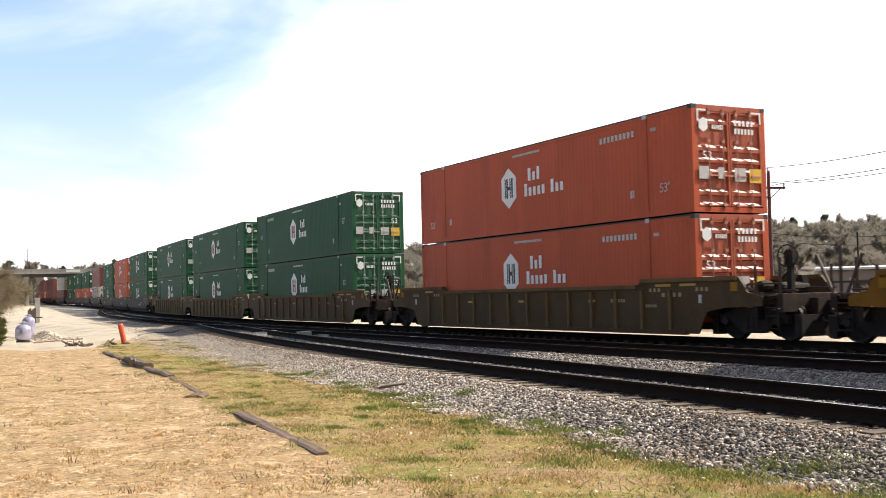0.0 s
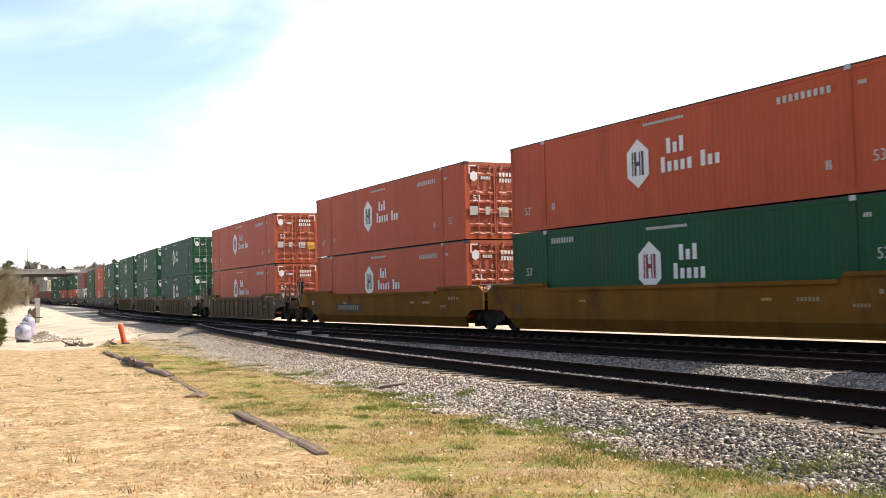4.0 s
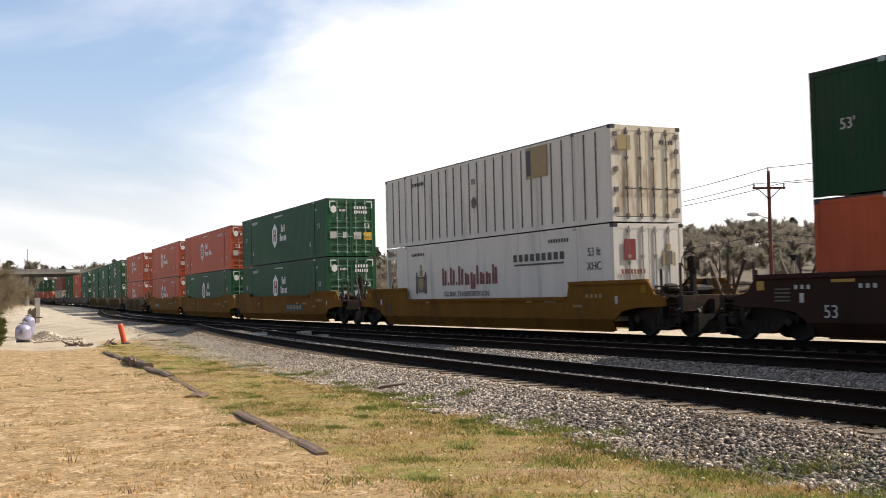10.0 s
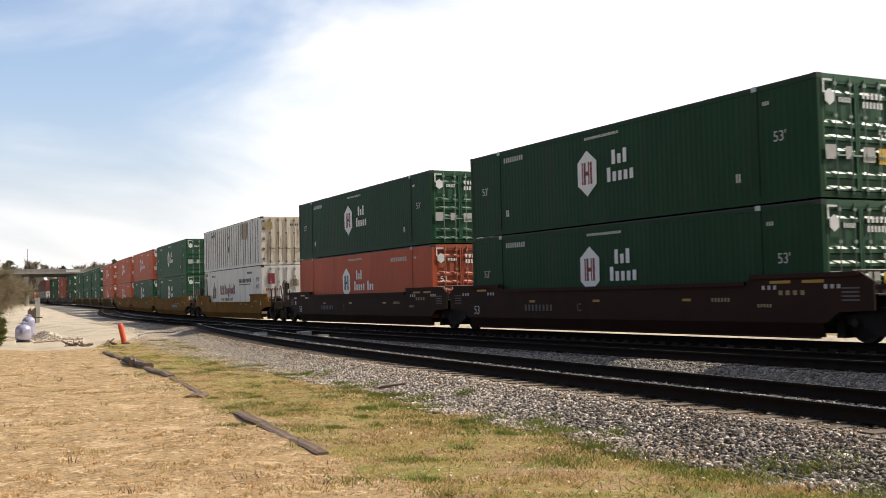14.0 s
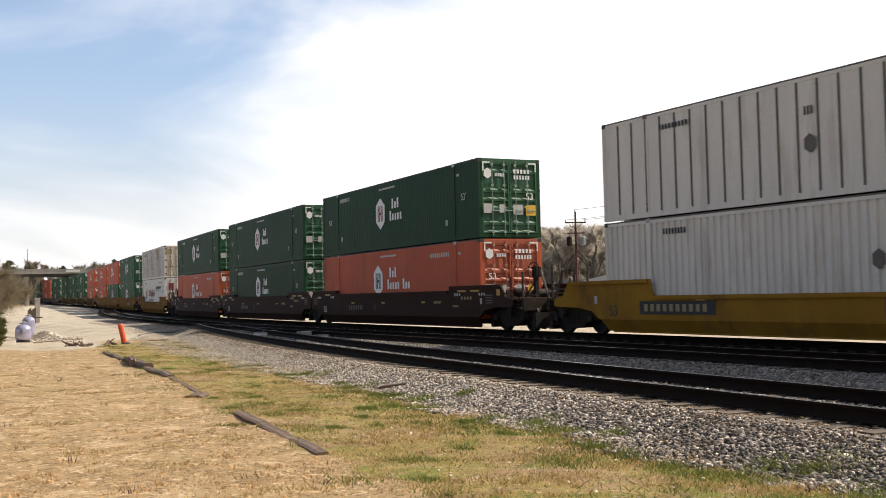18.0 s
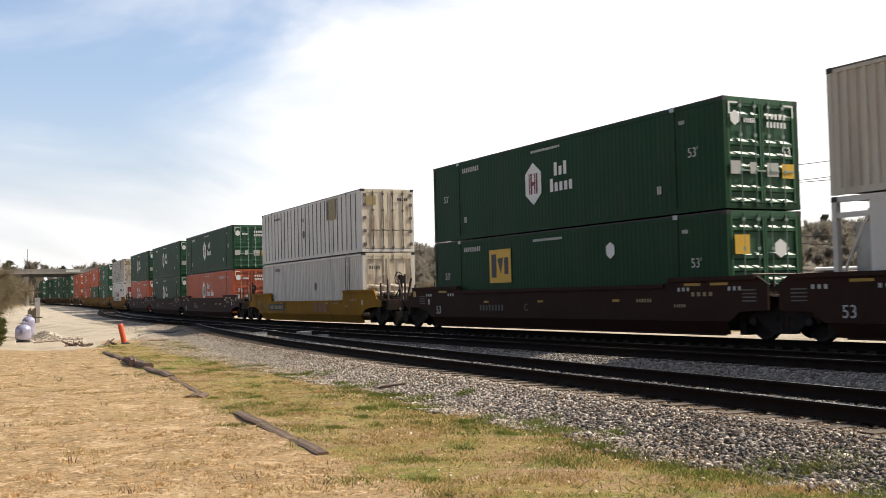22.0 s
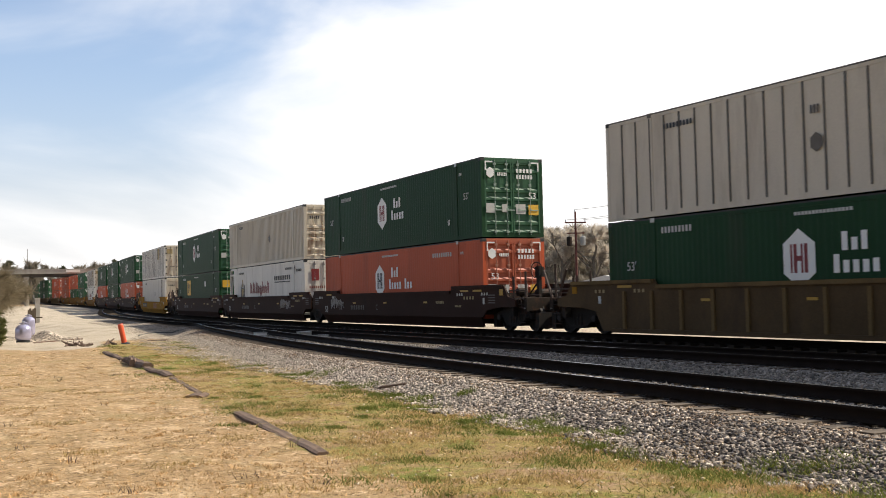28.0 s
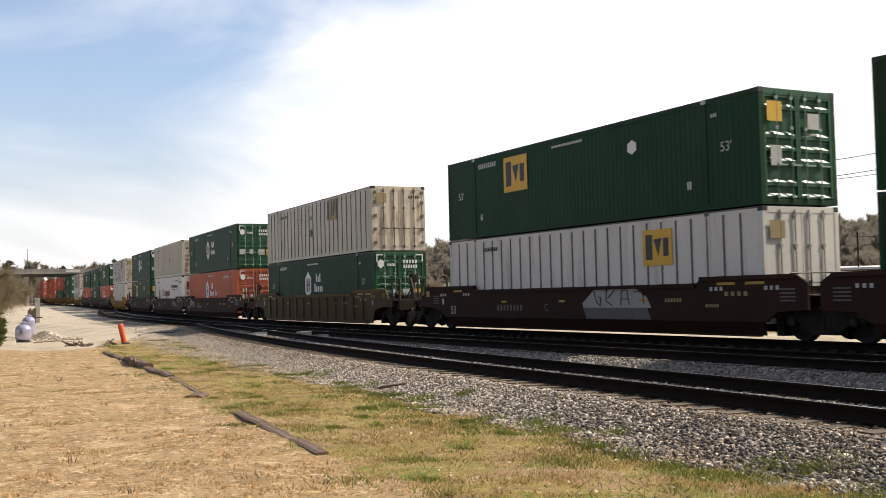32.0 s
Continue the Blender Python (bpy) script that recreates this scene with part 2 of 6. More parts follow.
M_BUSH = surface("olive_bush_leaves", (0.11, 0.115, 0.04), 0.85, 0, 0.7, 1.3, 1.0, 8, 0, island=0.4, spec=0.2, thin=0.45)
M_STRAW = surface("dry_straw", (0.64, 0.42, 0.205), 0.9, 0, 0.85, 1.15, 0.7, 20, 0, island=0.25, spec=0.2, thin=0.45)
M_GRASS = surface("spring_grass", (0.15, 0.17, 0.04), 0.85, 0, 0.75, 1.25, 0.8, 20, 0, island=0.4, spec=0.2, thin=0.45)
M_OLIVE = surface("olive_dry_grass", (0.40, 0.285, 0.115), 0.9, 0, 0.75, 1.25, 0.8, 20, 0, island=0.4, spec=0.2, thin=0.45)
M_ORANGE = surface("orange_plastic", (0.72, 0.11, 0.045), 0.45, 0, 0.88, 1.06, 6, 40, 0.02)
M_CONC = surface("weathered_concrete", (0.40, 0.37, 0.33), 0.85, 0, 0.8, 1.12, 0.7, 12, 0.1, 0.4, (0.14, 0.125, 0.11), 0.6, 0.8)
M_BRIDGE_ST = surface("weathered_bridge_steel", (0.10, 0.09, 0.08), 0.7, 0.2, 0.8, 1.15, 1, 12, 0.05)
M_ROOFING = surface("white_metal_roofing", (0.70, 0.68, 0.64), 0.5, 0.0, 0.9, 1.06, 0.5, 10, 0.02)
M_WALLTAN = surface("tan_metal_siding", (0.30, 0.25, 0.20), 0.7, 0.0, 0.85, 1.1, 0.5, 10, 0.02)
M_CHROME = surface("bright_tank_enamel", (0.52, 0.50, 0.66), 0.10, 0.5, 0.9, 1.06, 3, 20, 0.0)
M_CABLE = surface("cable", (0.03, 0.03, 0.03), 0.6, 0, 0.9, 1.1, 3, 20, 0.0)
M_GLASS = surface("lamp_glass", (0.6, 0.6, 0.62), 0.15, 0, 0.9, 1.06, 3, 20, 0.0)


# ---- mesh helpers ----
def box(bm, x0, x1, y0, y1, z0, z1):
    v = [bm.verts.new((x, y, z)) for z in (z0, z1) for y in (y0, y1) for x in (x0, x1)]
    for f in ((0, 2, 3, 1), (4, 5, 7, 6), (0, 1, 5, 4), (2, 6, 7, 3), (0, 4, 6, 2), (1, 3, 7, 5)):
        bm.faces.new([v[i] for i in f])
    return v


def boxes(*spans):
    bm = bmesh.new()
    for s in spans:
        box(bm, *s)
    return bm


def prism(bm, ring, shift):
    """A closed polygon swept along a vector."""
    shift = Vector(shift)
    a = [bm.verts.new(q) for q in ring]
    b = [bm.verts.new(Vector(q) + shift) for q in ring]
    n = len(ring)
    for i in range(n):
        bm.faces.new((a[i], a[(i + 1) % n], b[(i + 1) % n], b[i]))
    bm.faces.new(a[::-1])
    bm.faces.new(b)


def rod(bm, p, q, r0, r1=None, n=8):
    """A round bar from p to q."""
    p, q = Vector(p), Vector(q)
    r1 = r0 if r1 is None else r1
    d = (q - p).normalized()
    u = d.orthogonal().normalized()
    w = d.cross(u)
    a, b = [], []
    for i in range(n):
        c, s = math.cos(2 * math.pi * i / n), math.sin(2 * math.pi * i / n)
        a.append(bm.verts.new(p + (u * c + w * s) * r0))
        b.append(bm.verts.new(q + (u * c + w * s) * r1))
    for i in range(n):
        bm.faces.new((a[i], a[(i + 1) % n], b[(i + 1) % n], b[i]))
    bm.faces.new(a[::-1])
    bm.faces.new(b)


def ring_bar(bm, centre, axis, radius, r, n=16, k=6):
    """A torus."""
    centre, axis = Vector(centre), Vector(axis).normalized()
    u = axis.orthogonal().normalized()
    w = axis.cross(u)
    rows = []
    for i in range(n):
        a = 2 * math.pi * i / n
        d = u * math.cos(a) + w * math.sin(a)
        rows.append([bm.verts.new(centre + d * (radius + r * math.cos(2 * math.pi * j / k)) + axis * (r * math.sin(2 * math.pi * j / k))) for j in range(k)])
    for i in range(n):
        for j in range(k):
            bm.faces.new((rows[i][j], rows[(i + 1) % n][j], rows[(i + 1) % n][(j + 1) % k], rows[i][(j + 1) % k]))


def turned(bm, profile, axis_point=(0, 0, 0), axis="z", n=20):
    """A surface of revolution from (radius, height) pairs."""
    o = Vector(axis_point)
    rows = []
    for r, h in profile:
        row = []
        for i in range(n):
            a = 2 * math.pi * i / n
            c, s = r * math.cos(a), r * math.sin(a)
            row.append(bm.verts.new(o + Vector({"z": (c, s, h), "x": (h, c, s), "y": (s, h, c)}[axis])))
        rows.append(row)
    for a, b in zip(rows, rows[1:]):
        for i in range(n):
            bm.faces.new((a[i], a[(i + 1) % n], b[(i + 1) % n], b[i]))
    bm.faces.new(rows[0][::-1])
    bm.faces.new(rows[-1])


def to_mesh(name, bm, material, smooth=False):
    me = bpy.data.meshes.new(name)
    bmesh.ops.recalc_face_normals(bm, faces=bm.faces)
    bm.to_mesh(me)
    bm.free()
    me.materials.append(material)
    if smooth:
        for p in me.polygons:
            p.use_smooth = True
    return me


def part(name, bm, material, parent, label="", smooth=False):
    me = bm if isinstance(bm, bpy.types.Mesh) else to_mesh(name, bm, material, smooth)
    ob = new(name, me)
    ob.parent = parent
    if label:
        ob["label"] = label
    return ob


def thing(name, label, category, group="", kind="", m=None):
    ob = new(name)
    ob.empty_display_size = 0.3
    if m is not None:
        ob.matrix_world = m
    return tagged(ob, label, category, group, kind)


def raw_mesh(name, verts, faces, material):
    """A mesh from arrays: verts (n, 3), faces (m, k)."""
    me = bpy.data.meshes.new(name)
    verts, faces = np.asarray(verts, np.float32), np.asarray(faces, np.int32)
    m, k = faces.shape
    me.vertices.add(len(verts))
    me.vertices.foreach_set("co", verts.ravel())
    me.loops.add(m * k)
    me.loops.foreach_set("vertex_index", faces.ravel())
    me.polygons.add(m)
    me.polygons.foreach_set("loop_start", np.arange(0, m * k, k, dtype=np.int32))
    me.polygons.foreach_set("loop_total", np.full(m, k, np.int32))
    me.update(calc_edges=True)
    me.validate()
    me.materials.append(material)
    return me


def lettering(name, words, size, material):
    """Flat words as a mesh in the x-y plane, centred."""
    cu = bpy.data.curves.new(name, "FONT")
    cu.body, cu.size, cu.align_x, cu.align_y = words, size, "CENTER", "CENTER"
    cu.extrude = 0.002
    ob = bpy.data.objects.new(name, cu)
    scene.collection.objects.link(ob)
    dg = bpy.context.evaluated_depsgraph_get()
    me = bpy.data.meshes.new_from_object(ob.evaluated_get(dg))
    bpy.data.objects.remove(ob)
    bpy.data.curves.remove(cu)
    me.materials.clear()
    me.materials.append(material)
    return me


# ---- the line of the tracks ----
def heading(s):
    if s < 0:
        return 0.00177 * s
    u = min(s, 330.0)
    return 0.00177 * u - 4.8e-6 * u * u - 0.00032 * max(u - 95.0, 0.0)


def rise(y):
    """The line climbs gently in the distance."""
    y = np.clip(np.asarray(y, float), -1000, 420)
    return np.where(y < 60, 0.0, np.where(y < 100, 0.0062 * (y - 60) ** 2 / 80, 0.0062 * (y - 80)))


S_LOW, S_HIGH = -420, 900
LINE_S = np.arange(S_LOW, S_HIGH + 1.0)
LINE_TH = np.array([heading(v) for v in LINE_S])
LINE_X = np.concatenate([[0], np.cumsum(np.sin((LINE_TH[1:] + LINE_TH[:-1]) / 2))])
LINE_Y = np.concatenate([[0], np.cumsum(np.cos((LINE_TH[1:] + LINE_TH[:-1]) / 2))])
LINE_X += 19.297 + 1.295 - LINE_X[-S_LOW]
LINE_Y -= LINE_Y[-S_LOW]


def on_line(s, lat=0.0, z=0.0):
    """A pose on the main track at the distance s, y along it."""
    x, y, th = (float(np.interp(s, LINE_S, a)) for a in (LINE_X, LINE_Y, LINE_TH))
    up = float(rise(y + 1) - rise(y - 1)) / 2
    return pose(x + math.cos(th) * lat, y - math.sin(th) * lat, z + float(rise(y)), math.degrees(up), 0, -math.degrees(th))


MID_GAP = 4.75                              # main track to the middle track


def main_x(y):
    return np.interp(y, LINE_Y, LINE_X)


def mid_x(y):
    t = np.clip((np.asarray(y, float) - 95) / 85, 0, 1)
    return main_x(y) - MID_GAP * (1 - t * t * (3 - 2 * t))


def near_x(y):
    """The near track leaves the middle one at a switch some 60 m off."""
    y = np.asarray(y, float)
    q = 9.75 + 0.055 * y + 0.00165 * y * y
    m = mid_x(y)
    d = np.clip(m - q, 0, None)
    return np.where(y > 62, m, m - d)


# ---- ground ----
def smooth(a, b, v):
    t = np.clip((np.asarray(v, float) - a) / (b - a), 0, 1)
    return t * t * (3 - 2 * t)


def wave(x, y, f, seed=0.0):
    """Cheap smooth undulation between -1 and 1."""
    return (np.sin(f * x * 1.3 + 1.7 * np.sin(f * y * 0.7 + seed)) + np.sin(f * y * 1.1 + 2.1 * np.sin(f * x * 0.6 + 2 * seed)) + np.sin(f * (x + y) * 2.3 + seed * 3)) / 3


def bed(d):
    d = np.abs(d)
    return np.where(d < 1.45, -0.215, np.maximum(-0.215 - (d - 1.45) * 0.30, -0.9))


def ground_z(x, y):
    x, y = np.asarray(x, float), np.asarray(y, float)
    base = -0.5 + 0.26 * smooth(50, 72, y) * smooth(9, 12, x - 0.03 * y) + 0.38 * np.exp(-((x - 9.3) / 0.5) ** 2 - ((y - 56.0) / 2.2) ** 2) + 0.035 * wave(x, y, 0.8) + 0.018 * wave(x, y, 3.1, 1.0) + 0.010 * wave(x, y, 7.3, 2.0)
    z = base
    for cx in (near_x(y), mid_x(y), main_x(y)):
        z = np.maximum(z, bed(x - cx))
    r, f = np.hypot(x, y), np.arctan2(x, y)
    far = smooth(82, 175, r) * smooth(0.36, 0.60, f) * (1 - smooth(1.6, 2.2, f)) * 7.0 + smooth(285, 400, r) * 7.5
    return z + far + rise(y)


def edge_x(y):
    """The line of old timbers between the straw field and the grassy strip."""
    return 3.45 + 0.13 * np.asarray(y, float)


def axis(*spans):
    return np.unique(np.concatenate([np.arange(a, b, st) for a, b, st in spans]))


def ground_material():
    m = bpy.data.materials.new("ground_earth")
    m.use_nodes = True
    nt = m.node_tree
    N, LK = nt.nodes.new, nt.links.new
    b = nt.nodes["Principled BSDF"]
    tc = N("ShaderNodeTexCoord")

    def noise_at(scale, detail=6.0, rough=0.6):
        n = N("ShaderNodeTexNoise")
        n.inputs["Scale"].default_value, n.inputs["Detail"].default_value, n.inputs["Roughness"].default_value = scale, detail, rough
        LK(tc.outputs["Object"], n.inputs["Vector"])
        return n.outputs["Fac"]

    def blend(fac, a, c):
        x = N("ShaderNodeMix")
        x.data_type = "RGBA"
        LK(fac, x.inputs["Factor"])
        for src, slot in ((a, "A"), (c, "B")):
            if isinstance(src, tuple):
                x.inputs[slot].default_value = (*src, 1)
            else:
                LK(src, x.inputs[slot])
        return x.outputs["Result"]

    def stretch(v, lo, hi):
        r = N("ShaderNodeMapRange")
        r.inputs["From Min"].default_value, r.inputs["From Max"].default_value = lo, hi
        LK(v, r.inputs["Value"])
        return r.outputs["Result"]

    def mask(name, scale, spread):
        at = N("ShaderNodeAttribute")
        at.attribute_name = name
        a = N("ShaderNodeMath")
        a.operation = "MULTIPLY_ADD"
        a.inputs[1].default_value, a.inputs[2].default_value = spread, -spread / 2
        LK(noise_at(scale), a.inputs[0])
        s = N("ShaderNodeMath")
        s.operation = "ADD"
        LK(at.outputs["Fac"], s.inputs[0])
        LK(a.outputs["Value"], s.inputs[1])
        return stretch(s.outputs["Value"], 0.4, 0.6)

    fine, mid, coarse = stretch(noise_at(70, 4), 0.3, 0.7), stretch(noise_at(9), 0.35, 0.68), stretch(noise_at(1.1), 0.35, 0.65)
    straw = blend(mid, blend(fine, (0.310, 0.201, 0.101), (0.550, 0.363, 0.185)), blend(fine, (0.404, 0.269, 0.138), (0.585, 0.398, 0.211)))
    straw = blend(stretch(noise_at(2.6, 8, 0.7), 0.50, 0.60), straw, blend(fine, (0.232, 0.154, 0.076), (0.430, 0.291, 0.146)))
    straw = blend(stretch(noise_at(1.5, 5, 0.65), 0.54, 0.64), straw, blend(fine, (0.568, 0.402, 0.232), (0.688, 0.496, 0.292)))
    straw = blend(stretch(noise_at(6, 5, 0.65), 0.55, 0.63), straw, blend(fine, (0.146, 0.090, 0.041), (0.327, 0.214, 0.103)))
    straw = blend(stretch(noise_at(15, 4, 0.65), 0.58, 0.66), straw, (0.112, 0.067, 0.031))
    straw = blend(stretch(noise_at(9, 4, 0.6), 0.57, 0.65), straw, (0.722, 0.530, 0.327))
    straw = blend(stretch(noise_at(0.6), 0.54, 0.74), straw, blend(fine, (0.224, 0.171, 0.077), (0.430, 0.325, 0.155)))
    grass = blend(mid, blend(fine, (0.243, 0.170, 0.062), (0.504, 0.357, 0.141)), blend(fine, (0.198, 0.162, 0.042), (0.414, 0.324, 0.104)))
    grass = blend(stretch(noise_at(1.0, 7, 0.7), 0.48, 0.60), grass, blend(fine, (0.243, 0.145, 0.081), (0.540, 0.353, 0.216)))
    grass = blend(stretch(noise_at(2.2, 8, 0.7), 0.52, 0.62), grass, blend(fine, (0.180, 0.104, 0.051), (0.396, 0.257, 0.141)))
    grass = blend(stretch(noise_at(0.8, 7, 0.72), 0.50, 0.59), grass, blend(fine, (0.108, 0.124, 0.021), (0.279, 0.282, 0.062)))
    grass = blend(stretch(noise_at(14, 5, 0.7), 0.56, 0.65), grass, (0.108, 0.065, 0.028))
    grass = blend(stretch(noise_at(8, 4, 0.6), 0.60, 0.68), grass, (0.612, 0.440, 0.257))
    gravel = blend(stretch(noise_at(26, 4, 0.7), 0.42, 0.6), blend(fine, (0.06, 0.048, 0.038), (0.22, 0.18, 0.14)), blend(fine, (0.34, 0.285, 0.23), (0.56, 0.49, 0.41)))
    pebble = stretch(noise_at(14, 5, 0.75), 0.5, 0.62)
    sand = blend(coarse, blend(fine, (0.408, 0.333, 0.244), (0.612, 0.521, 0.398)), blend(fine, (0.510, 0.430, 0.323), (0.674, 0.582, 0.458)))
    sand = blend(pebble, sand, blend(fine, (0.327, 0.253, 0.179), (0.551, 0.460, 0.348)))
    sand = blend(stretch(noise_at(0.35, 6, 0.65), 0.50, 0.64), sand, blend(fine, (0.276, 0.223, 0.159), (0.490, 0.415, 0.319)))
    wood = blend(mid, (0.15, 0.125, 0.10), (0.27, 0.23, 0.185))
    col = blend(mask("strip", 1.3, 1.0), straw, grass)
    col = blend(mask("lot", 0.5, 0.6), col, sand)
    col = blend(mask("ballast", 2.5, 0.7), col, gravel)
    # near-black tone: oily bed plus the train's shade, put into the colour
    col = blend(mask("oil_shade", 1.5, 0.7), col, blend(fine, (0.014, 0.011, 0.009), (0.055, 0.045, 0.036)))
    col = blend(mask("woods", 0.1, 0.6), col, wood)
    LK(col, b.inputs["Base Color"])
    b.inputs["Roughness"].default_value = 0.95
    b.inputs["Specular IOR Level"].default_value = 0.2
    bp = N("ShaderNodeBump")
    bp.inputs["Strength"].default_value, bp.inputs["Distance"].default_value = 0.55, 0.05
    ad = N("ShaderNodeMath")
    ad.operation = "ADD"
    LK(fine, ad.inputs[0])
    LK(mid, ad.inputs[1])
    LK(ad.outputs["Value"], bp.inputs["Height"])
    LK(bp.outputs["Normal"], b.inputs["Normal"])
    return m


def make_ground():
    gx = axis((-2600, -200, 200), (-200, -20, 15), (-20, 0, 1.5), (0, 28, 0.22), (28, 70, 1.0), (70, 220, 6), (220, 2601, 140))
    gy = axis((-600, -60, 60), (-60, 0, 4), (0, 30, 0.3), (30, 75, 0.6), (75, 420, 4), (420, 3001, 120))
    X, Y = np.meshgrid(gx, gy, indexing="ij")
    Z = ground_z(X, Y)
    nx, ny = X.shape
    idx = np.arange(nx * ny).reshape(nx, ny)
    faces = np.stack([idx[:-1, :-1], idx[1:, :-1], idx[1:, 1:], idx[:-1, 1:]], -1).reshape(-1, 4)
    me = raw_mesh("ground", np.stack([X, Y, Z], -1).reshape(-1, 3), faces, ground_material())
    for p in me.polygons:
        p.use_smooth = True
    x, y = X.ravel(), Y.ravel()
    dn = np.minimum(np.minimum(np.abs(x - near_x(y)), np.abs(x - mid_x(y))), np.abs(x - main_x(y)))
    ballast = 1 - smooth(2.1, 2.9, dn + 0.45 * wave(x, y, 0.9, 4.0) + 0.2 * wave(x, y, 2.7, 1.0))
    # oily main bed, widened over the middle track to deepen the train's shade
    oil_shade = smooth(-6.0, -5.2, x - main_x(y) - 3.6 * smooth(25, 60, y)) * (1 - smooth(1.7, 2.6, x - main_x(y)))
    strip = smooth(-0.5, 0.5, x - edge_x(y) + 0.35 * wave(x, y, 1.1, 3.0)) * (1 - smooth(40, 52, y - 3.0 * wave(x, y, 0.5, 2.0)))
    strip = np.maximum(strip, smooth(-9, -14, x))
    lot = smooth(40, 47, y + 0.35 * wave(x, y, 0.7) * 4 - 6.0 * smooth(9.3, 10.8, x) * (1 - smooth(13.0, 15.0, x))) * smooth(3.0, 6.0, x - 0.02 * y) * (1 - smooth(230, 300, y))
    lot = np.maximum(lot, smooth(2.2, 3.0, x - main_x(y)) * (1 - smooth(9.6, 10.8, x - main_x(y))))
    woods = np.maximum(smooth(10.6, 11.6, x - main_x(y)), smooth(2, -3, x - 0.0 * y) * smooth(45, 52, y))
    woods = np.maximum(woods, smooth(260, 330, np.hypot(x, y)))
    for name, v in (("ballast", ballast), ("oil_shade", oil_shade), ("strip", strip), ("lot", lot), ("woods", woods)):
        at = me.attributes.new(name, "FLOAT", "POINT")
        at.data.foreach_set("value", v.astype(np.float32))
    tagged(new("ground", me), "dry straw field, grassy strip, gravel and sandy lot", "ground", "", "structure")


make_ground()


# ---- tracks ----
def rail_mesh(name, path, gauge_side, lift):
    """A rail with foot, web and head along points (x, y); gauge_side in metres to the right of the line."""
    pts = np.array(path)
    tan = np.gradient(pts, axis=0)
    tan /= np.linalg.norm(tan, axis=1)[:, None]
    nor = np.stack([tan[:, 1], -tan[:, 0]], -1)
    sec = np.array([(-0.070, -0.172), (0.070, -0.172), (0.070, -0.158), (0.012, -0.140), (0.012, -0.045), (0.037, -0.036),
                    (0.037, -0.004), (0.030, 0.0), (-0.030, 0.0), (-0.037, -0.004), (-0.037, -0.036), (-0.012, -0.045), (-0.012, -0.140), (-0.070, -0.158)])
    k, n = len(sec), len(pts)
    v = np.zeros((n, k, 3))
    v[..., :2] = pts[:, None] + nor[:, None] * (gauge_side + sec[None, :, 0, None])
    v[..., 2] = sec[None, :, 1] + lift + rise(pts[:, 1])[:, None]
    idx = np.arange(n * k).reshape(n, k)
    f = np.stack([idx[:-1], idx[1:], np.roll(idx, -1, 1)[1:], np.roll(idx, -1, 1)[:-1]], -1)
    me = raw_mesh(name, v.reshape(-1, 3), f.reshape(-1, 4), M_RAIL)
    me.materials.append(M_RAILTOP)
    top = np.zeros((n - 1, k), np.int32)
    top[:, 7] = 1
    me.polygons.foreach_set("material_index", top.ravel())
    return me


TIES = {}


def make_track(name, fx, y0, y1, label, lift_far=0.0, ties_near=(4, 60), wood=None):
    t = thing(name, label, "railway track", "", "structure")
    ys = np.concatenate([np.arange(y0, 80, 1.0), np.arange(80, y1 + 0.1, 5.0)])
    path = np.stack([fx(ys), ys], -1)
    for side, lift in ((-0.753, 0.0), (0.753, lift_far)):
        part("rail", rail_mesh("rail", path, side, lift), None, t, "dark rusty steel rail with a bright worn head")
    wood = wood or M_TIE
    if wood not in TIES:
        bm = boxes((-1.3, 1.3, -0.115, 0.115, -0.355, -0.176))
        for e in bm.verts:
            e.co += Vector((random.uniform(-0.02, 0.02), random.uniform(-0.008, 0.008), random.uniform(-0.006, 0.003)))
        TIES[wood] = to_mesh("tie", bm, wood)
        bm = boxes((-0.9, -0.6, -0.09, 0.09, -0.177, -0.165), (0.6, 0.9, -0.09, 0.09, -0.177, -0.165))
        for sx in (-0.87, -0.64, 0.64, 0.87):
            for sy in (-0.06, 0.06):
                box(bm, sx - 0.012, sx + 0.012, sy - 0.012, sy + 0.012, -0.166, -0.145)
        TIES["plate"] = to_mesh("tie_plates", bm, M_STEEL)
    y, far_spots = float(ties_near[0]), []
    while y < y1:
        x = float(fx(y))
        a = math.atan2(float(fx(y + 0.5) - fx(y - 0.5)), 1.0)
        m = pose(x, y, float(rise(y)) + lift_far / 2 + random.uniform(-0.008, 0.004), 0, -math.degrees(lift_far / 1.5), -math.degrees(a) + random.uniform(-1.2, 1.2))
        if y < ties_near[1]:
            ob = part("tie", TIES[wood], None, t)
            ob.matrix_basis = m
            if y < 32:
                part("tie_plate", TIES["plate"], None, ob)
        else:
            far_spots.append(m)
        y += 0.53
    if far_spots:
        base = np.array([v.co for v in TIES[wood].vertices])
        fc = np.array([list(p.vertices) for p in TIES[wood].polygons])
        vs = np.concatenate([base @ np.array(m.to_3x3()).T + np.array(m.translation) for m in far_spots])
        fs = np.concatenate([fc + i * len(base) for i in range(len(far_spots))])
        tagged(part("distant_ties", raw_mesh("distant_ties", vs, fs, wood), None, t), kind="stuff")
    return t


make_track("siding_track", near_x, -40, 61, "empty siding track on wooden ties in grey ballast", 0.0, (0, 61))
make_track("middle_track", mid_x, -60, 160, "empty middle track beside the train", 0.0, (4, 70))
make_track("main_track", main_x, -160, 600, "main line track under the freight train", -0.10, (6, 60), M_TIE_SHADE)


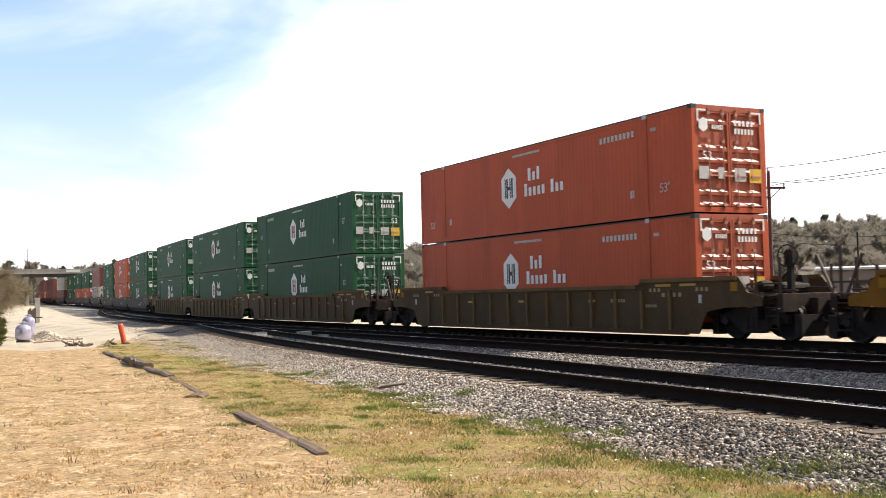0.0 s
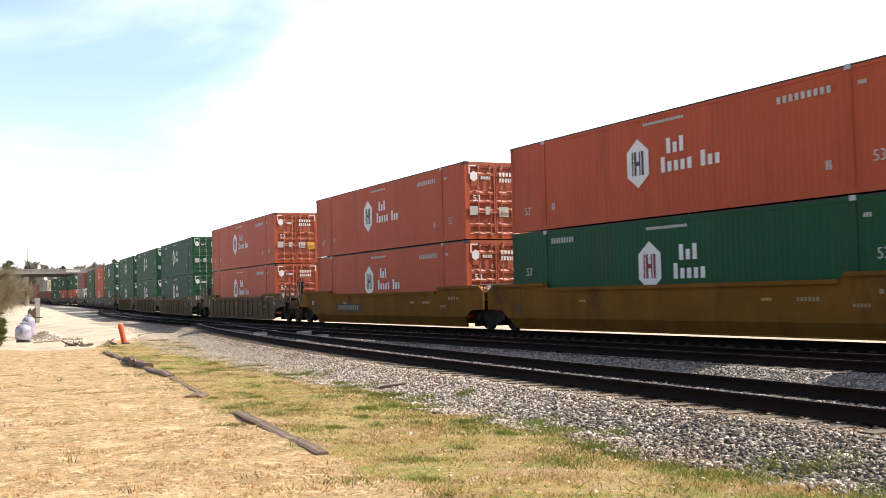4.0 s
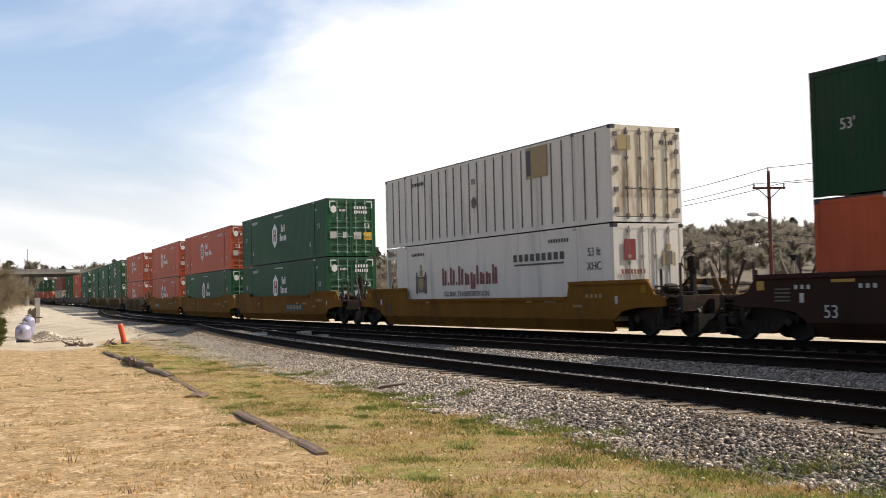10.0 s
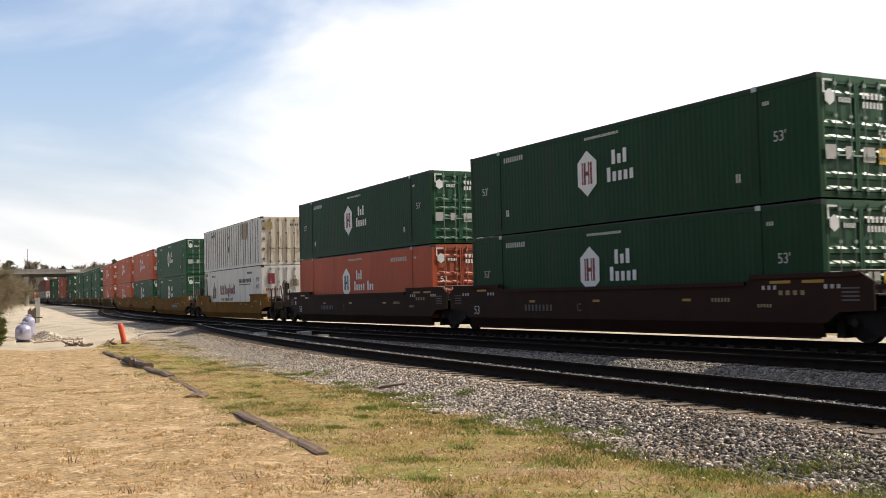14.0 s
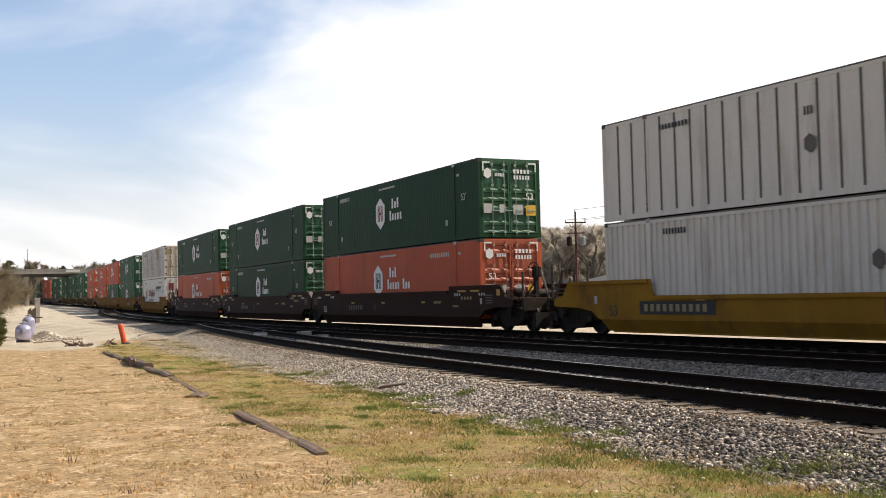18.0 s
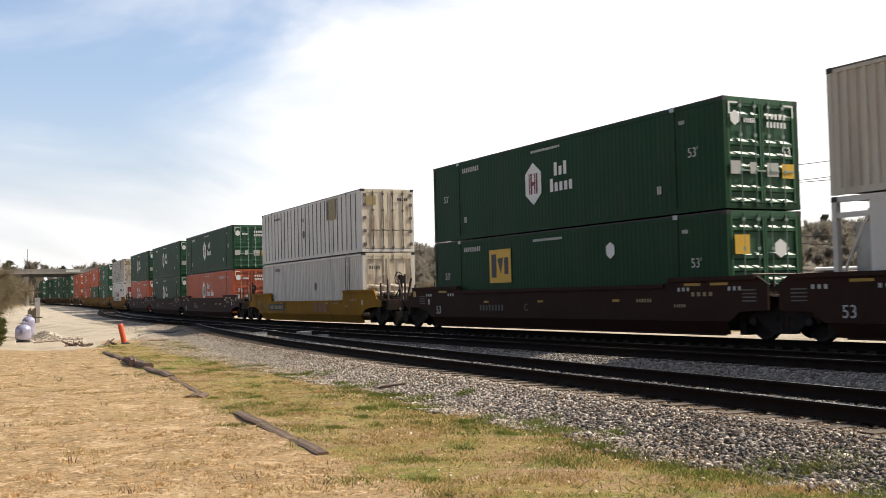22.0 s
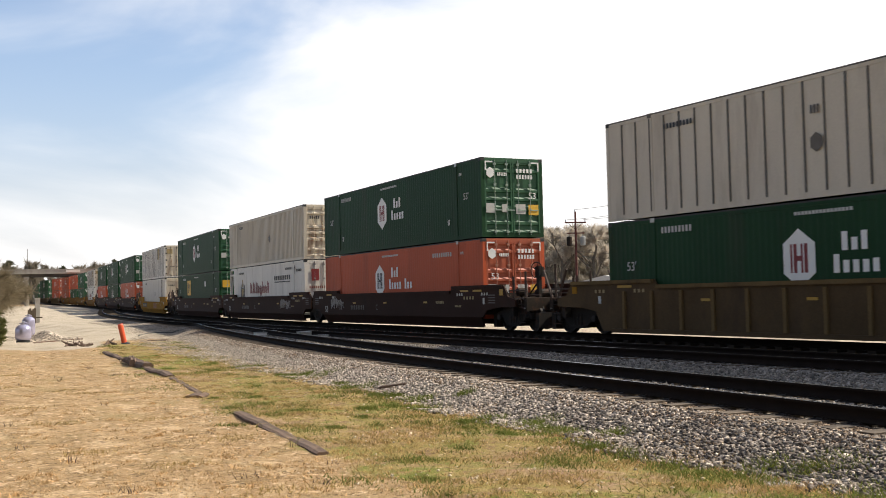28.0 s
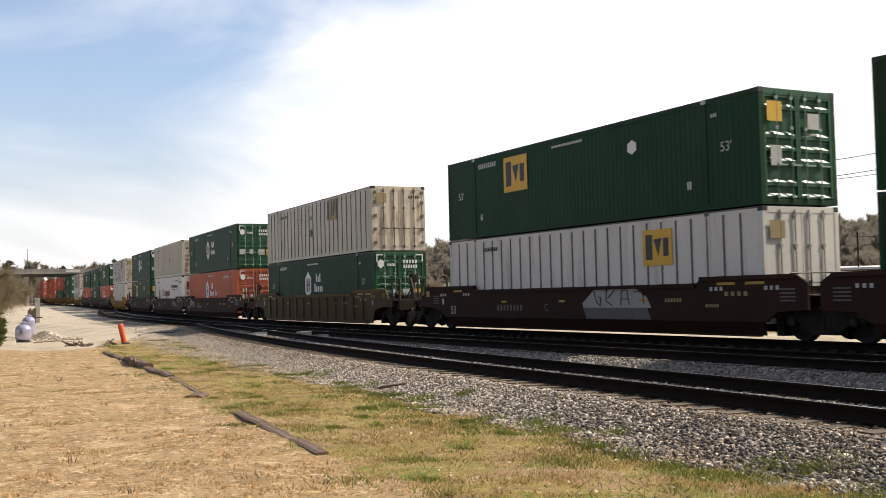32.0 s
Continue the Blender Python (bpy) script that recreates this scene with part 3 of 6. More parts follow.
def scatter_stones(name, label, n, spots, lo, hi, lift=0.25, material=None, finer=0.0):
    """Angular stones as one heap of geometry."""
    rng = np.random.default_rng(5 + n)
    base = np.array([(x, y, z) for z in (-1, 1) for y in (-1, 1) for x in (-1, 1)]) * 0.72
    fc = np.array([(0, 2, 3), (0, 3, 1), (4, 5, 7), (4, 7, 6), (0, 1, 5), (0, 5, 4), (2, 6, 7), (2, 7, 3), (0, 4, 6), (0, 6, 2), (1, 3, 7), (1, 7, 5)])
    kinds = []
    for _ in range(16):
        q = base * rng.uniform(0.45, 1.25, (len(base), 1)) * rng.uniform(0.6, 1.3, 3) + rng.normal(0, 0.12, base.shape)
        ax = rng.normal(0, 1, 3)
        q = q @ np.array(Matrix.Rotation(rng.uniform(0.2, 1.2), 3, Vector(ax).normalized()))
        kinds.append(q)
    x, y = spots(rng, n)
    n = len(x)
    z = ground_z(x, y)
    size = rng.uniform(lo, hi, n) * (1 - finer * smooth(12, 40, y))
    ang = rng.uniform(0, 2 * np.pi, n)
    pick = rng.integers(0, len(kinds), n)
    pts = np.array(kinds)[pick] * size[:, None, None]
    c, s = np.cos(ang)[:, None], np.sin(ang)[:, None]
    out = np.stack([pts[..., 0] * c - pts[..., 1] * s + x[:, None], pts[..., 0] * s + pts[..., 1] * c + y[:, None],
                    pts[..., 2] * 0.8 + (z + size * lift)[:, None]], -1)
    faces = (fc[None] + (np.arange(n) * len(base))[:, None, None]).reshape(-1, 3)
    ob = new(name, raw_mesh(name, out.reshape(-1, 3), faces, material or M_STONE))
    return tagged(ob, label, "ballast", "", "stuff")


def shoulder(rng, n):
    y = 3.5 * (85 / 3.5) ** rng.random(n)
    u = rng.beta(1.3, 1.5, n) * (1.85 + 1.6 * smooth(18, 45, y)) - 0.1
    x = near_x(y) - 1.25 - u
    keep = (rng.random(n) < 0.25 + 0.75 * smooth(7, 15, y)) & (u < 1.35 + 1.6 * smooth(18, 45, y) + 0.42 * wave(x, y, 0.9, 4.0) + 0.25 * wave(x, y, 3.1, 1.0) + rng.exponential(0.12, n))
    return x[keep], y[keep]


def near_shoulder(rng, n):
    y = 3.4 + 11.0 * rng.beta(1.0, 2.2, n)
    u = rng.beta(1.3, 1.5, n) * 1.9 - 0.1
    x = near_x(y) - 1.25 - u
    keep = u < 1.4 + 0.42 * wave(x, y, 0.9, 4.0) + 0.25 * wave(x, y, 3.1, 1.0) + rng.exponential(0.12, n)
    return x[keep], y[keep]


def stained(rng, n):
    y = 3.5 * (70 / 3.5) ** rng.random(n)
    return near_x(y) - rng.uniform(0.86, 1.75, n), y


def four_foot(rng, n):
    y = 4.0 * (50 / 4.0) ** rng.random(n)
    return near_x(y) + np.where(rng.random(n) < 0.6, rng.uniform(-0.66, 0.66, n), rng.uniform(0.85, 2.6, n)), y


def between(rng, n):
    y = 8.0 * (60 / 8.0) ** rng.random(n)
    return mid_x(y) + np.where(rng.random(n) < 0.8, rng.uniform(-2.6, -0.85, n), rng.uniform(-0.6, 2.4, n)), y


scatter_stones("shoulder_ballast", "loose grey granite ballast on the track shoulder", 66000, shoulder, 0.013, 0.037, finer=0.25)
# the nearest shoulder stones are a darker brown than the rest
scatter_stones("oily_ballast", "darker brown ballast on the nearest shoulder", 13000, near_shoulder, 0.013, 0.037, 0.25, M_STONE_D)
scatter_stones("stained_ballast", "rust-brown dirty ballast along the tie ends", 24000, stained, 0.010, 0.030, 0.3, M_STONE_B, 0.3)
scatter_stones("siding_ballast", "grey ballast packed between siding ties", 30000, four_foot, 0.016, 0.036, 0.65, M_STONE_M)
scatter_stones("middle_ballast", "grey ballast between the tracks", 26000, between, 0.016, 0.038, 0.25, M_STONE_M)


# ---- containers ----
HALF, LONG, TALL = 1.295, 8.075, 2.88
SIDE_PLANE = Matrix(((0, 0, -1, 0), (-1, 0, 0, 0), (0, 1, 0, 0), (0, 0, 0, 1)))     # writing on the near side
DOOR_PLANE = Matrix(((1, 0, 0, 0), (0, 0, -1, 0), (0, 1, 0, 0), (0, 0, 0, 1)))      # writing on the doors


def on_side(y, z, out=0.004):
    return Matrix.Translation((-HALF - out, y, z)) @ SIDE_PLANE


def on_door(x, z, out=0.03):
    return Matrix.Translation((x, -LONG - out, z)) @ DOOR_PLANE


def corrugated(side, y0, y1, z0, z1, pitch, deep):
    """A side wall with vertical corrugations; side is -1 or 1."""
    xo, xi, xb = side * (HALF - 0.012), side * (HALF - 0.012 - deep), side * (HALF - 0.075)
    ring, y = [], y0
    while y < y1 - pitch:
        for f, x in ((0.0, xo), (0.38, xo), (0.48, xi), (0.90, xi)):
            ring.append((x, y + f * pitch, z0))
        y += pitch
    ring += [(xo, y, z0), (xo, y1, z0), (xb, y1, z0), (xb, y0, z0)]
    bm = bmesh.new()
    prism(bm, ring, (0, 0, z1 - z0))
    return bm


def door_leaf(x0, x1, ribs):
    bm = bmesh.new()
    yb, yo, yi = -LONG + 0.10, -LONG + 0.008, -LONG + 0.058
    z0, z1 = 0.16, 2.72
    if ribs:
        panels = ((0.20, 0.46), (0.55, 1.02), (1.09, 1.33), (1.40, 1.64), (1.73, 2.36), (2.44, 2.66)) if ribs > 4 else ((0.20, 0.44), (0.50, 0.72), (0.78, 1.0), (1.06, 1.28), (1.36, 2.6))
        ring = [(x0, yb, z0), (x0, yo, z0)]
        for lo, hi in panels:
            ring += [(x0, yo, lo), (x0, yi, lo + 0.075), (x0, yi, hi - 0.035), (x0, yo, hi)]
        ring += [(x0, yo, z1), (x0, yb, z1)]
        prism(bm, ring, (x1 - x0, 0, 0))
        box(bm, x0, x0 + 0.06, yo - 0.008, yi, z0, z1)
        box(bm, x1 - 0.06, x1, yo - 0.008, yi, z0, z1)
    else:
        box(bm, x0, x1, yo, yb, z0, z1)
    return bm


def letter_blocks(count, w, h, gap=0.42):
    """A row of letter-sized bars that stands for unreadable or private writing."""
    bm = bmesh.new()
    step = w / count
    for i in range(count):
        x = -w / 2 + i * step
        box(bm, x, x + step * (1 - gap), -h / 2, h / 2, 0, 0.004)
    return bm


BARS = {}


def plain_bar(w, h):
    if (w, h) not in BARS:
        BARS[(w, h)] = to_mesh("letter_bar", boxes((-w / 2, w / 2, 0, h, 0, 0.004)), M_DECAL_W)
    return BARS[(w, h)]


def plate(w, h):
    return boxes((-w / 2, w / 2, -h / 2, h / 2, 0, 0.004))


def hexagon(w, h):
    bm = bmesh.new()
    prism(bm, [(0, h / 2, 0), (-w / 2, h / 4, 0), (-w / 2, -h / 4, 0), (0, -h / 2, 0), (w / 2, -h / 4, 0), (w / 2, h / 4, 0)], (0, 0, 0.004))
    return bm


def place(ob, m):
    ob.matrix_basis = m
    return ob


def container(name, label, paint, style="corrugated", door_ribs=5, door_paint=None, frame_paint=None, decals=None, seam=None, lock=None):
    t = thing(name, label, "shipping container", "containers on the train")
    fp = frame_paint or paint
    zt = TALL - 0.12
    for sd in (-1, 1):
        if style == "corrugated":
            bm = corrugated(sd, -LONG + 0.12, LONG - 0.12, 0.14, zt, 0.20, 0.0045)
        elif style == "fine":
            bm = corrugated(sd, -LONG + 0.12, LONG - 0.12, 0.14, zt, 0.25, 0.05)
        else:
            bm = boxes((sd * (HALF - 0.07), sd * (HALF - 0.012), -LONG + 0.12, LONG - (0.12 if style == "ribs" else 1.0), 0.14, zt))
        if style == "flat":
            nose = bmesh.new()
            rod(nose, (sd * (HALF - 0.04), LONG - 0.98, 2.55), (sd * (HALF - 0.04), LONG - 0.12, 0.9), 0.035, n=6)
            box(nose, *sorted((sd * (HALF - 0.07), sd * (HALF - 0.01))), LONG - 1.0, LONG - 0.12, 2.40, 2.52)
            part("nose_frame", nose, paint, t)
        part("side_wall", bm, paint, t)
        part("bottom_rail", boxes((sd * (HALF - 0.10), sd * HALF, -LONG + 0.15, LONG - 0.15, 0.0, 0.15)), fp, t)
        part("top_rail", boxes((sd * (HALF - 0.07), sd * HALF, -LONG + 0.15, LONG - 0.15, TALL - 0.13, TALL - 0.045)), paint, t)
        part("roof_edge", boxes((sd * (HALF - 0.07), sd * (HALF + 0.002), -LONG + 0.15, LONG - 0.15, TALL - 0.045, TALL - 0.005)), seam or M_DKTRIM, t)
        for y in (-6.1, 6.1):
            part("stacking_post", boxes((sd * (HALF - 0.09), sd * (HALF + 0.003), y - 0.09, y + 0.09, 0.15, TALL - 0.13)), fp, t)
            part("corner_casting", boxes((sd * (HALF - 0.16), sd * (HALF + 0.006), y - 0.09, y + 0.09, TALL - 0.12, TALL + 0.004)), M_GALV if style != "ribs" else M_SEAM, t)
        for y in (-1, 1):
            part("corner_post", boxes((sd * (HALF - 0.14), sd * HALF, *sorted((y * (LONG - 0.13), y * LONG)), 0.12, TALL - 0.12)), fp, t)
            part("corner_casting", boxes((sd * (HALF - 0.16), sd * (HALF + 0.003), *sorted((y * (LONG - 0.17), y * (LONG + 0.003))), 0.0, 0.12)), fp, t)
            part("corner_casting", boxes((sd * (HALF - 0.16), sd * (HALF + 0.003), *sorted((y * (LONG - 0.17), y * (LONG + 0.003))), TALL - 0.12, TALL)), M_DKTRIM, t)
        if style == "ribs":
            n = 25
            me = None
            for i in range(n):
                y = -7.31 + i * 0.61
                if me is None:
                    me = to_mesh("panel_seam", boxes((-0.004, 0.014, -0.028, 0.028, 0.15, TALL - 0.13)), seam)
                ob = part("panel_seam", me, None, t)
                ob.matrix_basis = Matrix.Translation((sd * (HALF - 0.006), y, 0)) if sd > 0 else pose(-(HALF - 0.006), y, 0, 0, 0, 180)
    part("roof", boxes((-HALF + 0.05, HALF - 0.05, -LONG + 0.1, LONG - 0.1, TALL - 0.07, TALL - 0.025)), paint, t)
    part("floor", boxes((-HALF + 0.1, HALF - 0.1, -LONG + 0.1, LONG - 0.1, 0.05, 0.14)), M_DKTRIM, t)
    fy = LONG - (1.0 if style == "flat" else 0.01)
    part("front_wall", boxes((-HALF + 0.13, HALF - 0.13, fy - 0.05, fy, 0.12, TALL - 0.12)), paint, t)
    if style == "flat":
        part("cooling_unit", boxes((-0.95, 0.85, LONG - 0.98, LONG - 0.35, 0.6, 2.3)), M_GALV, t)
    part("door_header", boxes((-HALF + 0.14, HALF - 0.14, -LONG, -LONG + 0.12, TALL - 0.16, TALL - 0.006)), door_paint or paint, t)
    part("door_sill", boxes((-HALF + 0.14, HALF - 0.14, -LONG, -LONG + 0.12, 0.0, 0.14)), fp, t)
    dp = door_paint or paint
    for x0, x1 in ((-HALF + 0.145, -0.012), (0.012, HALF - 0.145)):
        d = part("door", door_leaf(x0, x1, door_ribs), dp, t)
        for f in (0.36, 0.80) if x0 < 0 else (0.20, 0.64):
            x = x0 + (x1 - x0) * f
            bm = bmesh.new()
            rod(bm, (x, -LONG - 0.02, 0.08), (x, -LONG - 0.02, TALL - 0.08), 0.019, n=6)
            for z in (0.2, 1.0, 1.9, 2.65):
                box(bm, x - 0.05, x + 0.05, -LONG - 0.035, -LONG + 0.02, z - 0.04, z + 0.04)
            box(bm, x - 0.02, x + 0.30, -LONG - 0.055, -LONG - 0.03, 0.96, 1.0)
            part("lock_rod", bm, lock or dp, d)
    if decals:
        decals(t)
    return t


def mark(t, name, bm, material, m, label=""):
    ob = place(part(name, bm, material, t, label), m)
    if name.split("_")[-1] in ("mark", "bars", "words", "tape") and not label:
        ob["kind"] = "stuff"
    return ob


def small_marks(t, paint, red=False):
    """Weight and number blocks at the places common to the fleet."""
    mark(t, "number_mark", letter_blocks(9, 1.7 if red else 1.25, 0.17), paint, on_side(-4.85, 2.42) if red else on_side(5.1, 2.52))
    mark(t, "notice_mark", letter_blocks(16, 1.7, 0.08, 0.25), paint, on_side(0.15, 2.60))
    mark(t, "load_mark", letter_blocks(2, 0.19, 0.22, 0.35), paint, on_side(-5.5, 0.70))
    mark(t, "load_mark", letter_blocks(2, 0.19, 0.22, 0.35), paint, on_side(5.55, 0.70))
    mark(t, "tare_mark", letter_blocks(3, 0.24, 0.10, 0.35), paint, on_side(-6.5, 2.42))
    me = lettering("length_mark", "53'", 0.36, paint)
    mark(t, "length_mark", me, None, on_side(-6.9, 0.75 if red else 1.56))
    mark(t, "length_mark", me, None, on_side(7.05, 0.65 if red else 1.56))


def hub_decals(t, tail):
    y = 1.28 if tail else 0.9
    logo = mark(t, "hexagon_emblem", hexagon(0.96, 1.40), M_DECAL_W, on_side(y, 1.55), "white hexagon emblem with a dark barred centre")
    bm = bmesh.new()
    for x in (-0.26, 0.06):
        box(bm, x, x + 0.06, -0.34, 0.34, 0.004, 0.008)
        box(bm, x + 0.10, x + 0.20, -0.34, 0.34, 0.004, 0.008)
    box(bm, -0.08, 0.08, -0.06, 0.06, 0.004, 0.008)
    part("emblem_mark", bm, M_DECAL_K if tail else M_DECAL_R, logo)
    # name as letter-sized bars, the tall strokes standing higher
    for z, x0, tall in ((1.68, -0.24, (0.42, 0.28, 0.42)), (1.18, 0.0, (0.42, 0.28, 0.28, 0.28, 0.30) + ((0, 0.42, 0.28, 0.28) if tail else ()))):
        for k, h in enumerate(tall):
            if h:
                mark(t, "letter_bar", plain_bar(0.16, h), None, on_side(y - 1.08 + x0 - 0.265 * k, z))
    small_marks(t, M_NUMBER, bool(tail))
    # door markings
    mark(t, "hexagon_emblem", hexagon(0.30, 0.40), M_DECAL_W, on_door(-0.93, 2.33), "small white hexagon emblem on the door")
    mark(t, "name_mark", letter_blocks(6, 0.42, 0.12), M_DECAL_W, on_door(-0.42, 2.28))
    mark(t, "number_mark", letter_blocks(5, 0.72, 0.15), M_DECAL_W, on_door(0.52, 2.42))
    mark(t, "number_mark", letter_blocks(6, 0.72, 0.15), M_DECAL_W, on_door(0.52, 2.20))
    mark(t, "data_panel", plate(0.34, 0.34), M_PANEL, on_door(-0.95, 1.05))
    mark(t, "data_panel", plate(0.22, 0.30), M_PANEL, on_door(-0.35, 1.05))
    mark(t, "data_panel", plate(0.40, 0.36), M_PANEL, on_door(0.32, 1.02))
    mark(t, "warning_panel", plate(0.42, 0.38), M_DECAL_Y, on_door(0.86, 1.00), "yellow warning panel")
    mark(t, "length_mark", lettering("length_mark", "53", 0.34, M_DECAL_W), None, on_door(-0.82 if tail else 0.82, 1.5))
    bm = boxes((-1.13, -0.80, 2.70, 2.75, 0, 0.004), (-1.13, -1.08, 2.42, 2.70, 0, 0.004), (0.80, 1.13, 2.70, 2.75, 0, 0.004), (1.08, 1.13, 2.42, 2.70, 0, 0.004))
    mark(t, "corner_tape", bm, M_DECAL_W, Matrix.Translation((0, -LONG - 0.012, 0)) @ DOOR_PLANE)


def square_emblem(t, y, z, size, board, ink):
    """A square board with three plain dark shapes."""
    e = mark(t, "square_emblem", plate(size, size * 0.80), board, on_side(y, z, 0.012), "square emblem board with dark shapes")
    k = size
    bm = boxes((-0.40 * k, -0.17 * k, -0.27 * k, 0.29 * k, 0.004, 0.008), (0.20 * k, 0.38 * k, -0.20 * k, 0.20 * k, 0.004, 0.008))
    prism(bm, [(-0.12 * k, 0.18 * k, 0.004), (0.03 * k, -0.2 * k, 0.004), (0.15 * k, 0.2 * k, 0.004)], (0, 0, 0.004))
    part("emblem_figure", bm, ink, e)


def emp_green_decals(t):
    square_emblem(t, 3.22, 2.02, 1.5, M_DECAL_Y, M_DECAL_K)
    small_marks(t, M_NUMBER)
    mark(t, "diamond_mark", hexagon(0.4, 0.42), M_DECAL_W, on_side(-3.1, 2.05))
    mark(t, "square_emblem", plate(0.5, 0.5), M_DECAL_Y, on_door(-0.82, 2.3), "small yellow emblem board")
    mark(t, "data_panel", plate(0.36, 0.5), M_PANEL, on_door(-0.8, 1.2))
    mark(t, "data_panel", plate(0.4, 0.4), M_PANEL, on_door(0.5, 2.1))


def emp_lower_decals(t):
    square_emblem(t, 3.15, 1.84, 1.45, M_DECAL_Y, M_DECAL_K)
    small_marks(t, M_NUMBER)
    mark(t, "diamond_mark", hexagon(0.4, 0.5), M_DECAL_W, on_side(-3.18, 2.08))
    mark(t, "square_emblem", plate(0.5, 0.5), M_DECAL_Y, on_door(-0.82, 2.0), "small yellow emblem board")
    mark(t, "diamond_mark", hexagon(0.4, 0.5), M_DECAL_W, on_door(0.5, 1.9))


def ribbed_white_decals(t, patch_y, faded):
    e = mark(t, "faded_board", plate(1.3, 1.02), M_DECAL_T, on_side(patch_y, 2.24, 0.022), "faded tan board with a worn corner")
    bm = boxes((-0.60, -0.34, -0.42, 0.42, 0.004, 0.008))
    if not faded:
        box(bm, -0.02, 0.10, -0.3, 0.4, 0.004, 0.008)
        box(bm, 0.22, 0.34, -0.3, 0.4, 0.004, 0.008)
        box(bm, 0.42, 0.54, -0.1, 0.4, 0.004, 0.008)
    part("board_figure", bm, M_DECAL_K, e)
    mark(t, "number_mark", letter_blocks(9, 1.2, 0.14), M_DECAL_K, on_side(4.9, 2.42, 0.02))
    mark(t, "diamond_mark", hexagon(0.34, 0.46), M_SEAM, on_side(0.25, 1.28, 0.02))
    mark(t, "load_mark", letter_blocks(3, 0.3, 0.2), M_SEAM, on_side(0.25, 2.05, 0.02))
    mark(t, "number_mark", letter_blocks(5, 0.55, 0.13), M_DECAL_K, on_door(0.75, 2.4))
    mark(t, "faded_board", plate(0.5, 0.44), M_DECAL_T, on_door(-0.85, 2.35))
    for x in (-1.14, 1.14):
        for z in (0.35, 0.95, 1.55, 2.15, 2.6):
            mark(t, "hinge", boxes((-0.07, 0.07, -0.07, 0.07, 0, 0.03)), M_SEAM, on_door(x, z, 0.004))


def england_decals(t, classed=True):
    # crest: a shield with a crown and two supporters, as plain shapes
    crest = mark(t, "crest", boxes((-0.26, 0.26, -0.45, 0.18, 0, 0.004)), M_SEAM, on_side(4.77, 1.45), "brown and gold crest of plain shapes")
    bm = bmesh.new()
    prism(bm, [(-0.22, 0.1, 0.004), (0.22, 0.1, 0.004), (0.22, -0.2, 0.004), (0, -0.42, 0.004), (-0.22, -0.2, 0.004)], (0, 0, 0.004))
    part("shield", bm, M_DECAL_T, crest)
    part("crown", boxes((-0.14, 0.14, 0.2, 0.42, 0, 0.005), (-0.07, 0.07, 0.42, 0.66, 0, 0.005)), M_DECAL_T, crest)
    bm = boxes((-0.48, -0.30, -0.5, 0.24, 0, 0.005), (0.30, 0.48, -0.5, 0.24, 0, 0.005), (-0.44, -0.34, 0.24, 0.36, 0, 0.005), (0.34, 0.44, 0.24, 0.36, 0, 0.005))
    part("supporters", bm, M_SEAM, crest)
    x = 2.95
    for w, h, drop in ((0.44, 0.66, 0), (0.10, 0.12, 0), (0.46, 0.66, 0), (0.10, 0.12, 0), (0.48, 0.70, 0), (0.40, 0.44, 0), (0.40, 0.44, 0.16), (0.20, 0.68, 0), (0.38, 0.44, 0), (0.40, 0.44, 0), (0.40, 0.68, 0)):
        if w < 0.15:
            mark(t, "letter_bar", plate(0.09, h), M_DECAL_R, on_side(x - 0.05, 1.30))
        else:
            for f, k in ((0.24, 1.0), (0.70, 0.86)) if w > 0.3 else ((0.4, 1.0),):
                mark(t, "letter_bar", plate(0.135, h * k + drop), M_DECAL_R, on_side(x - w * f, 1.24 + h * k / 2 - drop / 2))
        x -= w + 0.05
    mark(t, "service_words", lettering("service_words", "GLOBAL TRANSPORTATION", 0.27, M_DECAL_K), None, on_side(1.05, 0.90))
    me = to_mesh("letter_bar", boxes((-0.11, 0.11, 0, 0.24, 0, 0.004)), M_DECAL_K)
    for k in range(9):
        mark(t, "letter_bar", me, None, on_side(-2.52 - 0.355 * k, 1.93))
    mark(t, "notice_mark", letter_blocks(24, 3.0, 0.06, 0.25), M_DECAL_K, on_side(-3.95, 1.82))
    if classed:
        mark(t, "class_words", lettering("class_words", "53 ft", 0.36, M_DECAL_K), None, on_side(-7.08, 2.07))
        mark(t, "class_words", lettering("class_words", "XHC", 0.36, M_DECAL_K), None, on_side(-7.08, 1.64))
    else:
        bm = boxes((-0.03, 0.03, -0.22, 0.08, 0, 0.004))
        prism(bm, [(-0.13, 0.06, 0), (0.13, 0.06, 0), (0, 0.24, 0)], (0, 0, 0.004))
        mark(t, "arrow_mark", bm, M_DECAL_K, on_side(-6.35, 2.42), "black upward arrow")
        mark(t, "number_mark", letter_blocks(7, 0.9, 0.14), M_DECAL_K, on_side(-7.1, 2.38))
    mark(t, "number_mark", letter_blocks(8, 1.2, 0.12), M_DECAL_K, on_side(-5.2, 2.52))
    mark(t, "number_mark", letter_blocks(8, 1.2, 0.12), M_DECAL_K, on_side(5.0, 2.52))
    mark(t, "warning_panel", plate(0.42, 0.62), M_DECAL_R, on_door(-0.72, 2.1), "red warning panel")
    crest = mark(t, "crest", plate(0.26, 0.42), M_SEAM, on_door(0.72, 1.85, 0.034))
    part("supporters", boxes((-0.24, -0.15, -0.25, 0.16, 0, 0.004), (0.15, 0.24, -0.25, 0.16, 0, 0.004), (-0.07, 0.07, 0.22, 0.42, 0, 0.004)), M_DECAL_T, crest)
    mark(t, "name_mark", letter_blocks(8, 0.9, 0.14), M_DARKRED, on_door(-0.6, 1.45))


